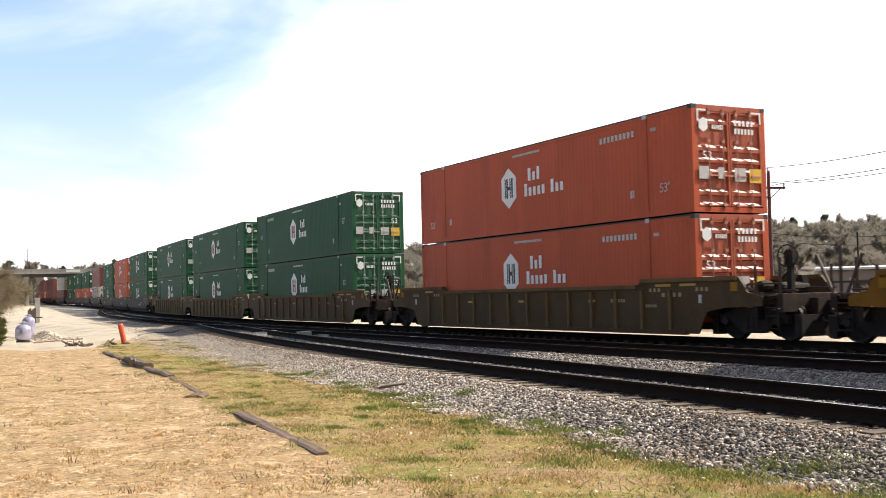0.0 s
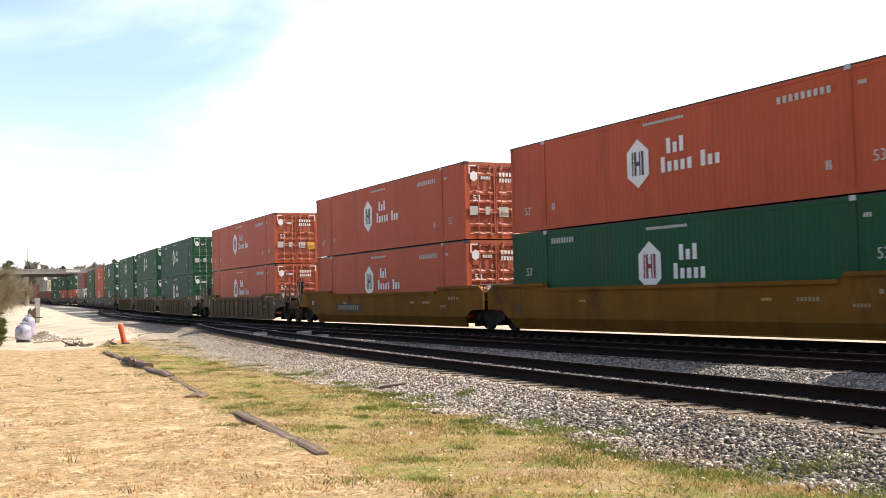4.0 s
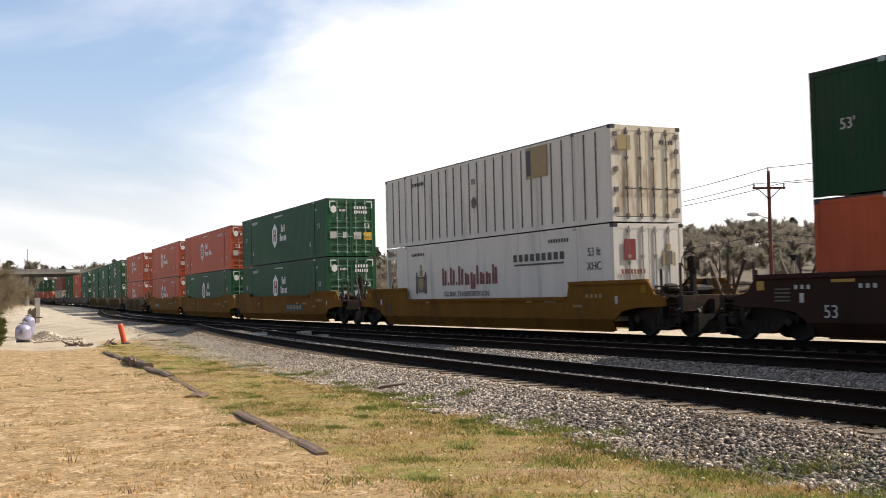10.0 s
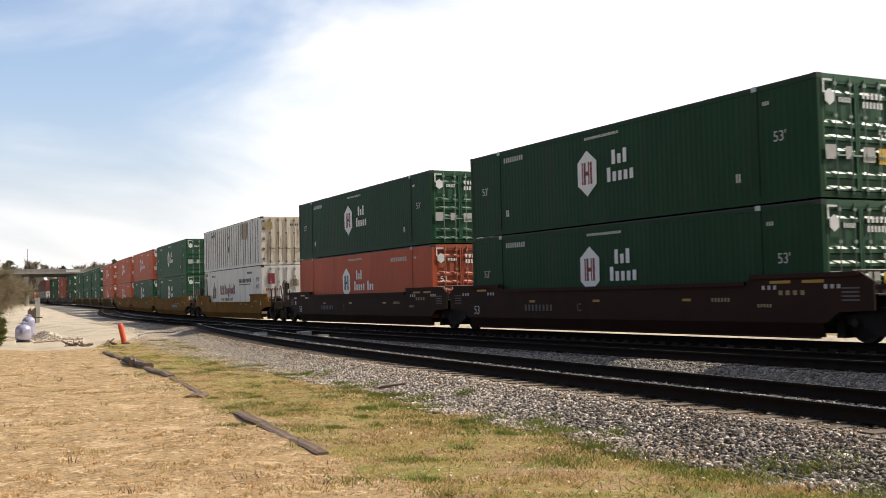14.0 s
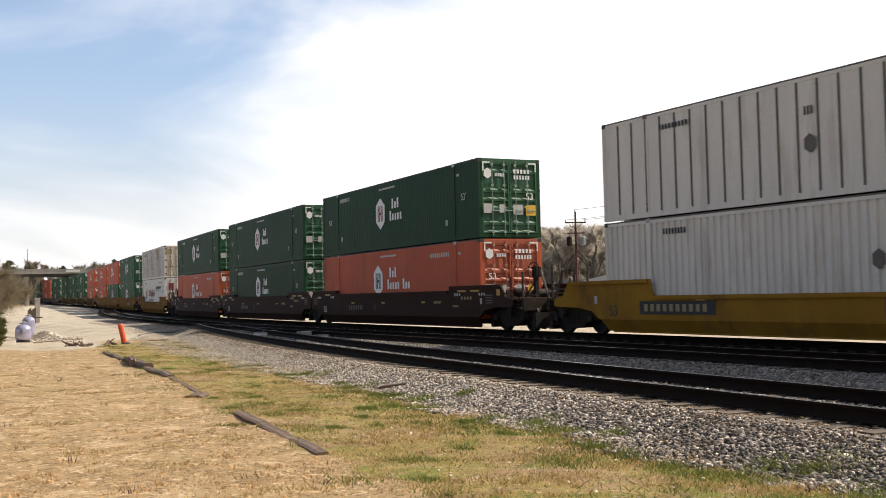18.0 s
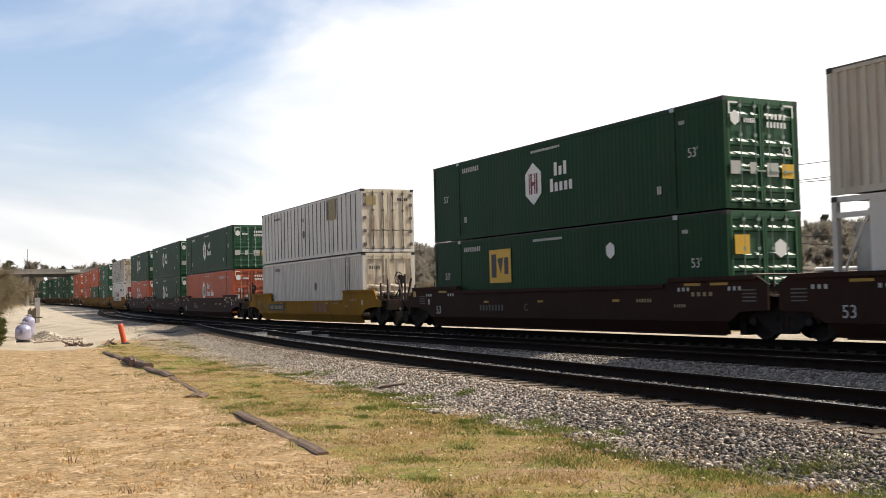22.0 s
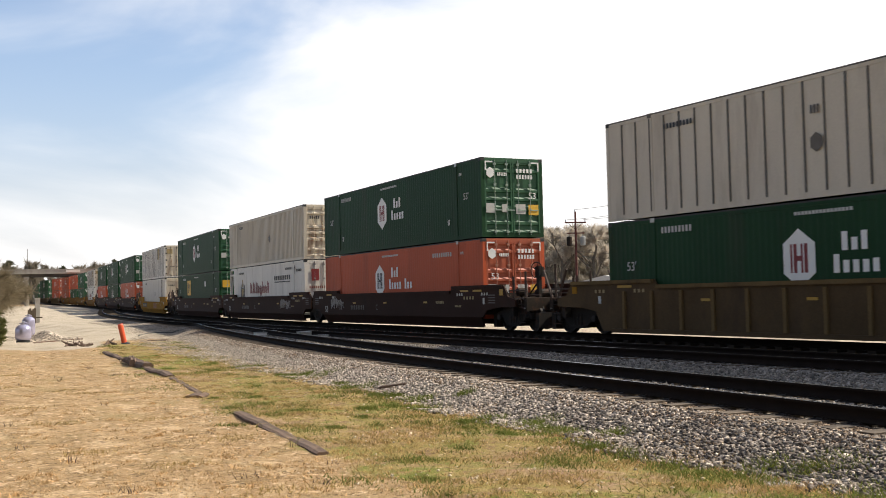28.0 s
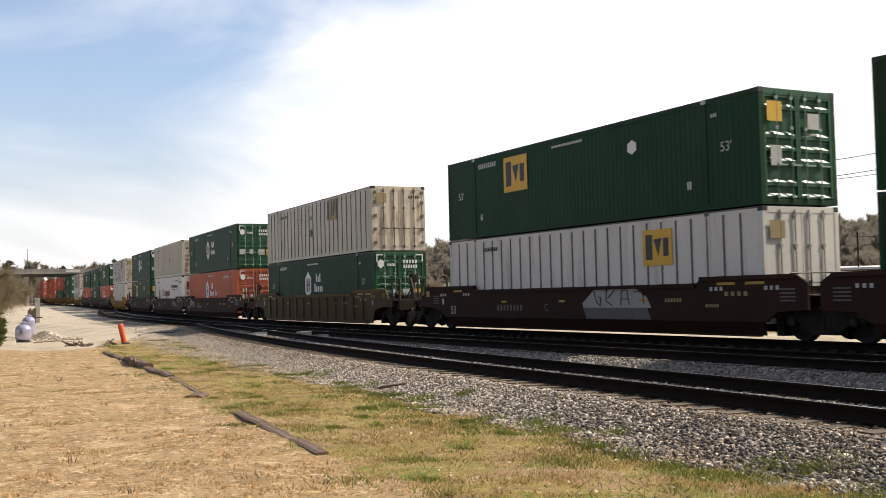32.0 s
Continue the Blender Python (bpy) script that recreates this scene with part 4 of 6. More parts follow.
def plain_marks(t, seams=()):
    for y in seams:
        part("panel_seam", boxes((-HALF - 0.006, -HALF + 0.02, y - 0.035, y + 0.035, 0.15, TALL - 0.13)), M_SEAM, t)
    mark(t, "number_mark", letter_blocks(8, 0.95, 0.16), M_DECAL_K, on_side(5.0, 2.48))
    mark(t, "diamond_mark", hexagon(0.34, 0.46), M_SEAM, on_side(-1.5, 1.45))
    mark(t, "number_mark", letter_blocks(5, 0.55, 0.16), M_DECAL_K, on_door(-0.7, 2.2))


def white_patch_decals(t):
    square_emblem(t, -4.1, 2.06, 1.25, M_DECAL_Y, M_DECAL_K)
    mark(t, "number_mark", letter_blocks(9, 1.0, 0.14), M_DECAL_K, on_side(5.0, 2.45, 0.02))
    mark(t, "faded_board", plate(0.5, 0.44), M_DECAL_T, on_door(-0.85, 2.3))


PROTO = {
    "green": lambda: container("shipping_container", "green corrugated steel container with white hexagon emblem", M_GREEN, door_paint=M_GREEN_DOOR, lock=M_LOCKGREEN, decals=lambda t: hub_decals(t, 0)),
    "darkgreen": lambda: container("shipping_container", "dark green corrugated steel container with white hexagon emblem", M_GREEN_DK, door_paint=M_GREEN_DOOR, lock=M_LOCKGREEN, decals=lambda t: hub_decals(t, 0)),
    "red": lambda: container("shipping_container", "orange-red corrugated steel container with white hexagon emblem", M_RED, door_ribs=6, door_paint=M_RED_DOOR, lock=M_LOCKRED, decals=lambda t: hub_decals(t, 3)),
    "white": lambda: container("shipping_container", "white panelled container with brown vertical seams", M_WHITE, "ribs", 0, M_RUSTWHITE, None, lambda t: ribbed_white_decals(t, -4.03, True), M_SEAM, M_SEAM),
    "rustwhite": lambda: container("shipping_container", "dirty white panelled container with rust-streaked doors", M_BEIGE, "ribs", 0, M_RUSTWHITE, None, lambda t: ribbed_white_decals(t, -2.9, False), M_SEAM, M_SEAM),
    "plainwhite": lambda: container("shipping_container", "plain white corrugated container", M_WHITE, "fine", 4, M_RUSTWHITE, None, lambda t: plain_marks(t, (-5.85, -6.1, -6.35)), M_SEAM),
    "beige": lambda: container("shipping_container", "beige corrugated container with grimy doors", M_BEIGE, "fine", 5, M_RUSTWHITE, None, plain_marks, M_SEAM),
    "england": lambda: container("shipping_container", "smooth white container with dark red lettering and crest", M_WHITE, "flat", 0, M_WHITE, None, england_decals, M_WHITE, M_GALV),
    "england_plain": lambda: container("shipping_container", "smooth white container with dark red lettering and arrow", M_WHITE, "flat", 0, M_WHITE, None, lambda t: england_decals(t, False), M_WHITE, M_GALV),
    "emp": lambda: container("shipping_container", "green corrugated container with yellow square emblem", M_GREEN_DK, door_paint=M_GREEN_DOOR, lock=M_LOCKGREEN, decals=emp_green_decals),
    "emp_low": lambda: container("shipping_container", "green corrugated container with yellow emblem by its front", M_GREEN_DK, door_paint=M_GREEN_DOOR, lock=M_LOCKGREEN, decals=emp_lower_decals),
    "whitepatch": lambda: container("shipping_container", "white panelled container with yellow and black emblem", M_WHITE, "ribs", 0, M_WHITE, None, white_patch_decals, M_SEAM, M_GALV),
    "brown": lambda: container("shipping_container", "faded dark red corrugated container", M_DARKRED, decals=lambda t: small_marks(t, M_NUMBER)),
}
BUILT = {}


def get_container(kind):
    if kind not in BUILT:
        BUILT[kind] = PROTO[kind]()
        return BUILT[kind]
    return copy_thing(BUILT[kind], Matrix.Identity(4))


# ---- well cars ----
FLOOR_Z = 0.40                              # underside of the lower container
UNIT, CAR = 19.42, 23.589                   # spacing inside a three-part car, and across couplers


def truck_parts(parent, y):
    bm = bmesh.new()
    box(bm, -0.95, 0.95, y - 0.2, y + 0.2, 0.42, 0.72)
    for sd in (-1, 1):
        ring = [(sd * 1.02, y - 1.15, 0.40), (sd * 1.02, y - 1.15, 0.60), (sd * 1.02, y - 0.45, 0.80), (sd * 1.02, y + 0.45, 0.80), (sd * 1.02, y + 1.15, 0.60),
                (sd * 1.02, y + 1.15, 0.40), (sd * 1.02, y + 0.80, 0.46), (sd * 1.02, y + 0.40, 0.20), (sd * 1.02, y - 0.40, 0.20), (sd * 1.02, y - 0.80, 0.46)]
        prism(bm, ring, (sd * 0.13, 0, 0))
        box(bm, *sorted((sd * 0.96, sd * 1.19)), y - 0.33, y + 0.33, 0.17, 0.25)
        for yy in (-0.18, 0.0, 0.18):
            rod(bm, (sd * 1.12, y + yy, 0.26), (sd * 1.12, y + yy, 0.60), 0.06, n=8)
    t = part("truck", bm, M_STEEL, parent, "dark cast steel truck")
    for yy in (-1, 1):
        part("end_transom", boxes((-1.08, 1.08, *sorted((y + yy * 1.30, y + yy * 1.52)), 0.11, 0.62)), M_STEEL, t)
    for yy in (-1, 1):
        bm = bmesh.new()
        box(bm, -0.9, 0.9, *sorted((y + yy * 0.30, y + yy * 0.42)), 0.22, 0.52)
        for sd in (-1, 1):
            box(bm, *sorted((sd * 0.70, sd * 0.86)), *sorted((y + yy * 0.36, y + yy * 0.47)), 0.30, 0.66)
        rod(bm, (0.25, y + yy * 0.36, 0.62), (0.25, y, 0.34), 0.035, n=6)
        part("brake_beam", bm, M_STEEL, t)
    for yy in (-0.89, 0.89):
        for sd in (-1, 1):
            bm = bmesh.new()
            turned(bm, [(0.10, -0.09), (0.20, -0.07), (0.38, -0.03), (0.39, -0.065), (0.458, -0.065), (0.466, 0.045), (0.49, 0.05), (0.49, 0.075), (0.38, 0.075), (0.30, 0.03), (0.12, 0.06)]
                   if sd < 0 else [(0.12, -0.06), (0.30, -0.03), (0.38, -0.075), (0.49, -0.075), (0.49, -0.05), (0.466, -0.045), (0.458, 0.065), (0.39, 0.065), (0.38, 0.03), (0.20, 0.07), (0.10, 0.09)],
                   (sd * 0.79, y + yy, 0.458), "x", 24)
            part("wheel", bm, M_WHEEL, t)
            bm = bmesh.new()
            turned(bm, [(0.10, -0.09), (0.115, 0.0), (0.10, 0.09), (0.05, 0.10)] if sd > 0 else [(0.05, -0.10), (0.10, -0.09), (0.115, 0.0), (0.10, 0.09)], (sd * 1.15, y + yy, 0.458), "x", 12)
            part("bearing_cap", bm, M_WHEEL, t)
        bm = bmesh.new()
        rod(bm, (-0.8, y + yy, 0.458), (0.8, y + yy, 0.458), 0.08, n=10)
        part("axle", bm, M_STEEL, t)


def car_end(t, sgn, paint, coupled, wheel_gear):
    """Platform, rails and couplers over the end of a unit; sgn +1 ahead, -1 behind."""
    def span(a, b):
        return sorted((sgn * a, sgn * b))
    last = 11.35 if not coupled else 9.62
    bm = boxes((-0.45, 0.45, *span(8.35, last), 0.56, 1.02), (-1.35, 1.35, *span(8.25, 8.5), 0.55, 1.30), (-1.2, 1.2, *span(9.0, 9.3), 0.80, 1.05))
    part("centre_sill", bm, M_UNDER, t)
    bm = boxes((-1.30, 1.30, *span(8.5, 9.55), 1.06, 1.10))
    part("end_platform", bm, M_POST, t)
    if not coupled:
        part("end_beam", boxes((-1.35, 1.35, *span(10.95, 11.12), 0.70, 1.12)), M_UNDER, t)
        part("walkway", boxes((-1.35, 1.35, *span(10.4, 10.93), 1.10, 1.13)), M_POST, t)
        bm = bmesh.new()
        box(bm, -0.14, 0.14, *span(11.3, 11.78), 0.70, 0.95)
        box(bm, -0.2, 0.2, *span(11.55, 11.76), 0.66, 0.99)
        part("coupler", bm, M_STEEL, t)
        for x in (-1.3, 1.3):
            bm = bmesh.new()
            for y, q, top in ((9.9, 9.9, 1.72), (10.25, 10.75, 2.0), (10.85, 10.85, 2.18), (11.5, 11.0, 2.0)) if sgn > 0 else ((10.2, 10.2, 1.85), (11.0, 11.0, 2.0)):
                rod(bm, (x, sgn * min(q, 11.05), 1.0), (x, sgn * y, top), 0.042, n=6)
            part("stanchion", bm, M_POST, t)
            bm = bmesh.new()
            rod(bm, (x * 1.02, sgn * 9.95, 1.38), (x * 1.02, sgn * 11.05, 1.38), 0.02, n=6)
            rod(bm, (x * 1.02, sgn * 9.95, 1.38), (x * 1.02, sgn * 9.95, 1.05), 0.02, n=6)
            rod(bm, (x * 1.02, sgn * 11.05, 1.38), (x * 1.02, sgn * 11.05, 1.05), 0.02, n=6)
            part("handrail", bm, M_POST, t)
            bm = bmesh.new()
            for y in (10.55, 10.95):
                rod(bm, (x * 1.03, sgn * y, 0.25), (x * 1.03, sgn * y, 1.10), 0.02, n=6)
            for z in (0.3, 0.6, 0.9):
                rod(bm, (x * 1.03, sgn * 10.55, z), (x * 1.03, sgn * 10.95, z), 0.02, n=6)
            part("ladder", bm, M_UNDER, t)
        bm = bmesh.new()
        for a, b in (((-0.3, 11.2, 0.8), (-0.42, 11.5, 0.45)), ((-0.42, 11.5, 0.45), (-0.36, 11.75, 0.5))):
            rod(bm, (a[0], sgn * a[1], a[2]), (b[0], sgn * b[1], b[2]), 0.025, n=6)
        part("air_hose", bm, M_CABLE, t)
        bm = bmesh.new()
        for x, z, r in ((-0.75, 1.2, 0.03), (0.55, 1.26, 0.025), (-1.1, 0.78, 0.03)):
            rod(bm, (x, sgn * 9.3, z), (x, sgn * 11.0, z), r, n=6)
        for y in (9.75, 10.35):
            rod(bm, (-1.15, sgn * y, 0.78), (1.1, sgn * y, 0.78), 0.03, n=6)
            rod(bm, (-0.75, sgn * y, 1.2), (-0.75, sgn * y, 0.8), 0.025, n=6)
        part("brake_pipe", bm, M_POST, t)
        part("air_reservoir", boxes((-1.05, -0.55, *span(10.55, 10.9), 0.38, 0.70)), M_UNDER, t)
        part("air_reservoir", boxes((0.3, 0.8, *span(10.5, 10.85), 0.34, 0.70)), M_UNDER, t)
        bm = bmesh.new()
        turned(bm, [(0.05, -0.2), (0.13, -0.17), (0.15, 0.0), (0.13, 0.17), (0.05, 0.2)], (-0.95, sgn * 10.15, 1.32), "x", 12)
        rod(bm, (-0.95, sgn * 10.15, 1.2), (-0.95, sgn * 10.15, 1.05), 0.03, n=6)
        part("brake_cylinder", bm, M_UNDER, t)
        bm = bmesh.new()
        rod(bm, (-1.4, sgn * 11.02, 0.78), (-0.1, sgn * 11.06, 0.72), 0.02, n=6)
        part("uncoupling_lever", bm, M_GALV, t)
        part("step_bracket", boxes((-1.42, -1.2, *span(10.2, 10.35), 0.5, 1.06)), M_STEEL, t)
        part("control_valve", boxes((0.5, 0.7, *span(9.75, 10.0), 1.1, 1.5), (0.52, 0.68, *span(9.8, 9.95), 1.5, 1.58)), M_STEEL, t)
        if wheel_gear:
            bm = bmesh.new()
            ring_bar(bm, (-0.62, sgn * 10.6, 2.05), (1, 0.25, 0), 0.27, 0.018)
            for a in range(4):
                d = Vector((0, math.cos(a * math.pi / 2 + 0.4), math.sin(a * math.pi / 2 + 0.4)))
                rod(bm, (-0.62, sgn * 10.6, 2.05), Vector((-0.62, sgn * 10.6, 2.05)) + d * 0.27, 0.014, n=5)
            part("brake_wheel", bm, M_STEEL, t, "round hand-brake wheel")
            bm = boxes((-0.59, -0.47, *span(10.52, 10.68), 1.1, 2.2), (-0.60, -0.40, *span(10.46, 10.74), 1.82, 2.16))
            rod(bm, (-0.5, sgn * 10.6, 1.75), (-0.5, sgn * 9.75, 1.1), 0.03, n=6)
            part("brake_housing", bm, M_STEEL, t)
        part("reservoir", _tank(sgn), M_STEEL, t)
    else:
        bm = bmesh.new()
        for x in (-0.9, -0.3, 0.4, 1.0):
            rod(bm, (x, sgn * 8.6, 1.1), (x, sgn * 8.6, 1.62), 0.022, n=6)
        rod(bm, (-1.0, sgn * 8.6, 1.62), (1.05, sgn * 8.6, 1.62), 0.02, n=6)
        part("handrail", bm, M_POST, t)


def _tank(sgn):
    bm = bmesh.new()
    turned(bm, [(0.02, -0.5), (0.14, -0.46), (0.16, -0.4), (0.16, 0.4), (0.14, 0.46), (0.02, 0.5)], (0.25, sgn * 9.9, 1.26), "x", 12)
    return bm


def well_unit(style, paint, label, ahead, behind, ahead_truck, behind_truck, brake):
    """One container well; ahead and behind say whether that end is coupled inside a three-part car."""
    t = thing("well_car", label, "freight car", "well cars of the train")
    for sd in (-1, 1):
        mid = 1.12 if style == "low" else 1.42
        folded = style != "ribbed"
        low = 0.46 if folded else 0.12
        inner = [(8.25, low), (8.6 if folded else 8.7, 0.70), (9.55, 0.74), (9.55, 1.38), (9.2, 1.58)]
        outer = [(8.25, low), (8.6, 0.70), (9.3, 0.80), (10.55, 0.84), (10.55, 1.06), (10.05, 1.18), (9.95, 1.36), (9.75, 1.58)]
        rear, fore = (inner if behind else outer), (inner if ahead else outer)
        ring = [(-y, z) for y, z in reversed(rear)] + fore + [(5.95, 1.58), (5.8, mid), (-5.8, mid), (-5.95, 1.58)]
        bm = bmesh.new()
        prism(bm, [(sd * 1.40, y, z) for y, z in ring], (sd * 0.06, 0, 0))
        side = part("well_side", bm, paint, t)
        if folded:
            a, b = -8.15, 8.15
            bm = bmesh.new()
            prism(bm, [(sd * 1.40, a, 0.457), (sd * 1.40, b, 0.457), (sd * 1.20, b - 0.15, 0.12), (sd * 1.20, a + 0.15, 0.12)], (sd * 0.058, 0, 0))
            part("sloped_side", bm, paint, side)
        for y0, y1, z in ((-5.78, 5.78, mid), (-9.2 if behind else -9.75, -5.97, 1.58), (5.97, 9.2 if ahead else 9.75, 1.58)):
            part("top_chord", boxes((*sorted((sd * 1.36, sd * 1.53)), y0, y1, z - 0.09, z + 0.015)), M_WELL_RIB if style == "ribbed" else paint, side)
        part("bottom_chord", boxes((*sorted((sd * (1.14 if folded else 1.36), sd * (1.28 if folded else 1.51))), -7.8, 7.8, 0.085, 0.13 if folded else 0.20)), paint, side)
        if style == "ribbed":
            me = None
            for i in range(13):
                y = -7.2 + i * 1.2
                if me is None:
                    me = to_mesh("rib", boxes((*sorted((sd * 1.455, sd * 1.525)), -0.05, 0.05, 0.20, 1.27)), M_WELL_RIB)
                part("rib", me, None, side).matrix_basis = Matrix.Translation((0, y, 0))
        if sd < 0:
            for y in (-3.6, 3.9) if paint in (M_WELL_DY, M_WELL_Y) else (-7.9, -6.9, -3.6, 0.4, 3.9, 7.2):
                w = 0.16 if abs(y) < 6 else 0.32
                part("reflector", boxes((-1.475, -1.462, y - w, y + w, 0.97, 1.04)) if abs(y) < 6 else boxes((-1.475, -1.462, y - w, y + w, 1.37, 1.44)), M_REFLECT, side)
            for y, coupled in ((9.62, ahead), (-9.62, behind)):
                if not coupled:
                    part("reflector", boxes((-1.475, -1.462, y - 0.12, y + 0.12, 1.22, 1.44)), M_REFLECT if paint is M_WELL_M else M_WELL_Y, side)
                    part("data_plate", boxes((-1.474, -1.462, 0.87 * y - 0.06, 0.87 * y + 0.06, 0.92, 1.14)), M_NUMBER, side)
                for z in (1.22, 1.13, 1.04, 0.95) if paint is M_WELL_M else ():
                    part("stencil_bar", boxes((-1.472, -1.462, 0.93 * y - 0.24, 0.93 * y + 0.24, z, z + 0.035)), M_GRAF_DIM, side)
            pale = M_NUMBER if paint in (M_WELL_M, M_WELL_B) else M_DECAL_K
            if style != "ribbed":
                num = lettering("size_mark", "53", 0.42, pale)
                place(part("size_mark", num, None, side), Matrix.Translation((-1.472, 7.55, 0.70)) @ SIDE_PLANE)
            if paint is M_WELL_M:
                tagged(place(part("number_mark", letter_blocks(8, 1.7, 0.20, 0.5), M_GRAF_DIM, side), Matrix.Translation((-1.470, 3.5, 0.80)) @ SIDE_PLANE), kind="stuff")
                place(part("class_mark", lettering("class_mark", "C", 0.34, M_GRAF_DIM), None, side), Matrix.Translation((-1.470, 1.28, 0.80)) @ SIDE_PLANE)
            else:
                where = 3.4 if ahead is False and behind else (-3.15 if ahead else 4.85)
                if style != "ribbed" and (paint is not M_WELL_DY or ahead != behind):
                    board = place(part("number_board", plate(3.0, 0.36), M_DKTRIM, side), Matrix.Translation((-1.472, where, 0.80)) @ SIDE_PLANE)
                    tagged(place(part("number_mark", letter_blocks(10, 2.6, 0.20, 0.45), M_DECAL_T, board), Matrix.Translation((0, 0, 0.005))), kind="stuff")
            tagged(place(part("data_mark", letter_blocks(6, 0.7, 0.10), M_DECAL_T, side), Matrix.Translation((-1.466, -4.9, 1.0)) @ SIDE_PLANE), kind="stuff")
            tagged(place(part("data_mark", letter_blocks(5, 0.5, 0.08), M_DECAL_T, side), Matrix.Translation((-1.466, -6.4, 0.85)) @ SIDE_PLANE), kind="stuff")
            for yy in (8.3, 6.5, -6.6, -8.5) if paint not in (M_WELL_DY, M_WELL_Y) else ():
                tagged(place(part("data_mark", letter_blocks(3, 0.55, 0.10, 0.5), M_PANEL if paint is M_WELL_M else M_DECAL_T, side), Matrix.Translation((-1.476, yy, 1.28)) @ SIDE_PLANE), kind="stuff")
            tagged(place(part("data_mark", letter_blocks(4, 0.9, 0.11, 0.5), M_DECAL_T, side), Matrix.Translation((-1.466, -7.3, 1.15)) @ SIDE_PLANE), kind="stuff")
    bm = boxes((-1.22, 1.22, -7.6, -6.4, 0.22, 0.38), (-1.22, 1.22, 6.4, 7.6, 0.22, 0.38), (-1.22, 1.22, -0.4, 0.4, 0.22, 0.38), (-1.22, 1.22, -3.6, -3.3, 0.22, 0.38), (-1.22, 1.22, 3.3, 3.6, 0.22, 0.38),
               (-1.24, -1.06, -7.7, 7.7, 0.2, 0.385), (1.06, 1.24, -7.7, 7.7, 0.2, 0.385))
    part("well_floor", bm, paint, t)
    car_end(t, 1, paint, ahead, False)
    car_end(t, -1, paint, behind, brake)
    if ahead_truck:
        truck_parts(t, 9.9 if not ahead else UNIT / 2)
    if behind_truck:
        truck_parts(t, -9.9 if not behind else -UNIT / 2)
    return t


WELL_STYLES = {"ribbed": ("ribbed", M_WELL_B, "rusty brown ribbed well car carrying two containers"),
               "yellow": ("smooth", M_WELL_DY, "grimy yellow smooth-sided well car"),
               "yellow_low": ("low", M_WELL_DY, "grimy yellow well car with low sides"),
               "bright": ("low", M_WELL_Y, "yellow low-sided well car with faded lettering"),
               "maroon": ("smooth", M_WELL_M, "dark maroon well car with white markings"),
               "grey": ("smooth", M_WELL_G, "dusty grey-brown well car")}
WELLS = {}


def get_well(style, ahead, behind):
    key = (style, ahead, behind)
    if key not in WELLS:
        st, paint, label = WELL_STYLES[style]
        WELLS[key] = well_unit(st, paint, label, ahead, behind, not ahead, True, not behind)
        return WELLS[key]
    return copy_thing(WELLS[key], Matrix.Identity(4))


# The train from its far part to its rear: car style, then (upper, lower) loads of each unit.
TRAIN = [
    ("maroon", [("green", "green"), ("brown", "red"), ("brown", "brown")]),
    ("grey", [("plainwhite", "brown")]),
    ("grey", [("green", "green"), ("green", "red"), ("green", "red")]),
    ("grey", [("brown", "whitepatch")]),
    ("grey", [("green", "green"), ("red", "red"), ("green", "green")]),
    ("ribbed", [("green", "green"), ("green", "green"), ("green", "green")]),
    ("ribbed", [("red", "red")]),
    ("yellow", [("red", "red"), ("red", "green"), ("green", "green")]),
    ("yellow_low", [("white", "england")]),
    ("maroon", [("darkgreen", "red"), ("darkgreen", "darkgreen"), ("darkgreen", "red")]),
    ("bright", [("white", "plainwhite")]),
    ("maroon", [("darkgreen", "emp_low"), ("beige", "england_plain"), ("darkgreen", "red")]),
    ("ribbed", [("rustwhite", "darkgreen")]),
    ("maroon", [("emp", "whitepatch"), ("darkgreen", "darkgreen"), ("darkgreen", "red")]),
    ("ribbed", [("darkgreen", "darkgreen")]),
]
LEAD = 6                                    # index of the car whose load stands at s = 20.37 at the start
RIDERS = []                                 # (thing, distance at the start, height)


def sprayed_blob(car):
    """One broad silver sprayed figure with bumps along its top, and its worn lower half."""
    for lo, hi, paint, out, name in ((0.80, 1.40, M_GRAF, 1.474, "sprayed_figure"), (0.47, 0.80, M_GRAF_DIM, 1.470, "worn_figure")):
        ring = [(-out, -0.75 - 0.15 * (lo < 0.5), lo)]
        for i in range(25):
            f = i / 24
            top = hi - 0.45 * max(0.0, 1 - f * 5) - 0.30 * max(0.0, f * 6 - 5) - 0.05 * abs(math.sin(f * 9.4)) if lo > 0.5 else hi
            ring.append((-out, -0.72 - 3.05 * f, top))
        ring.append((-out, -3.95, lo))
        bm = bmesh.new()
        prism(bm, ring, (0.006, 0, 0))
        g = part(name, bm, paint, car, "silver sprayed rounded figure" if lo > 0.5 else "worn grey lower half of the sprayed figure")
        if lo < 0.5:
            continue
        for pts in (((-1.3, 1.32), (-1.45, 0.95), (-1.62, 0.86), (-1.66, 1.1), (-1.5, 1.12)), ((-1.95, 1.34), (-1.9, 1.0), (-2.2, 0.86)), ((-2.0, 1.08), (-2.3, 1.3)),
                    ((-2.6, 0.86), (-2.65, 1.28), (-2.9, 1.3), (-3.0, 0.88)), ((-2.65, 1.05), (-2.95, 1.05)), ((-3.2, 1.25), (-3.6, 1.25), (-3.65, 0.9))):
            bm = bmesh.new()
            for a, b in zip(pts, pts[1:]):
                rod(bm, (-1.476, *a), (-1.476, *b), 0.018, n=4)
            part("outline", bm, M_DKTRIM, g)


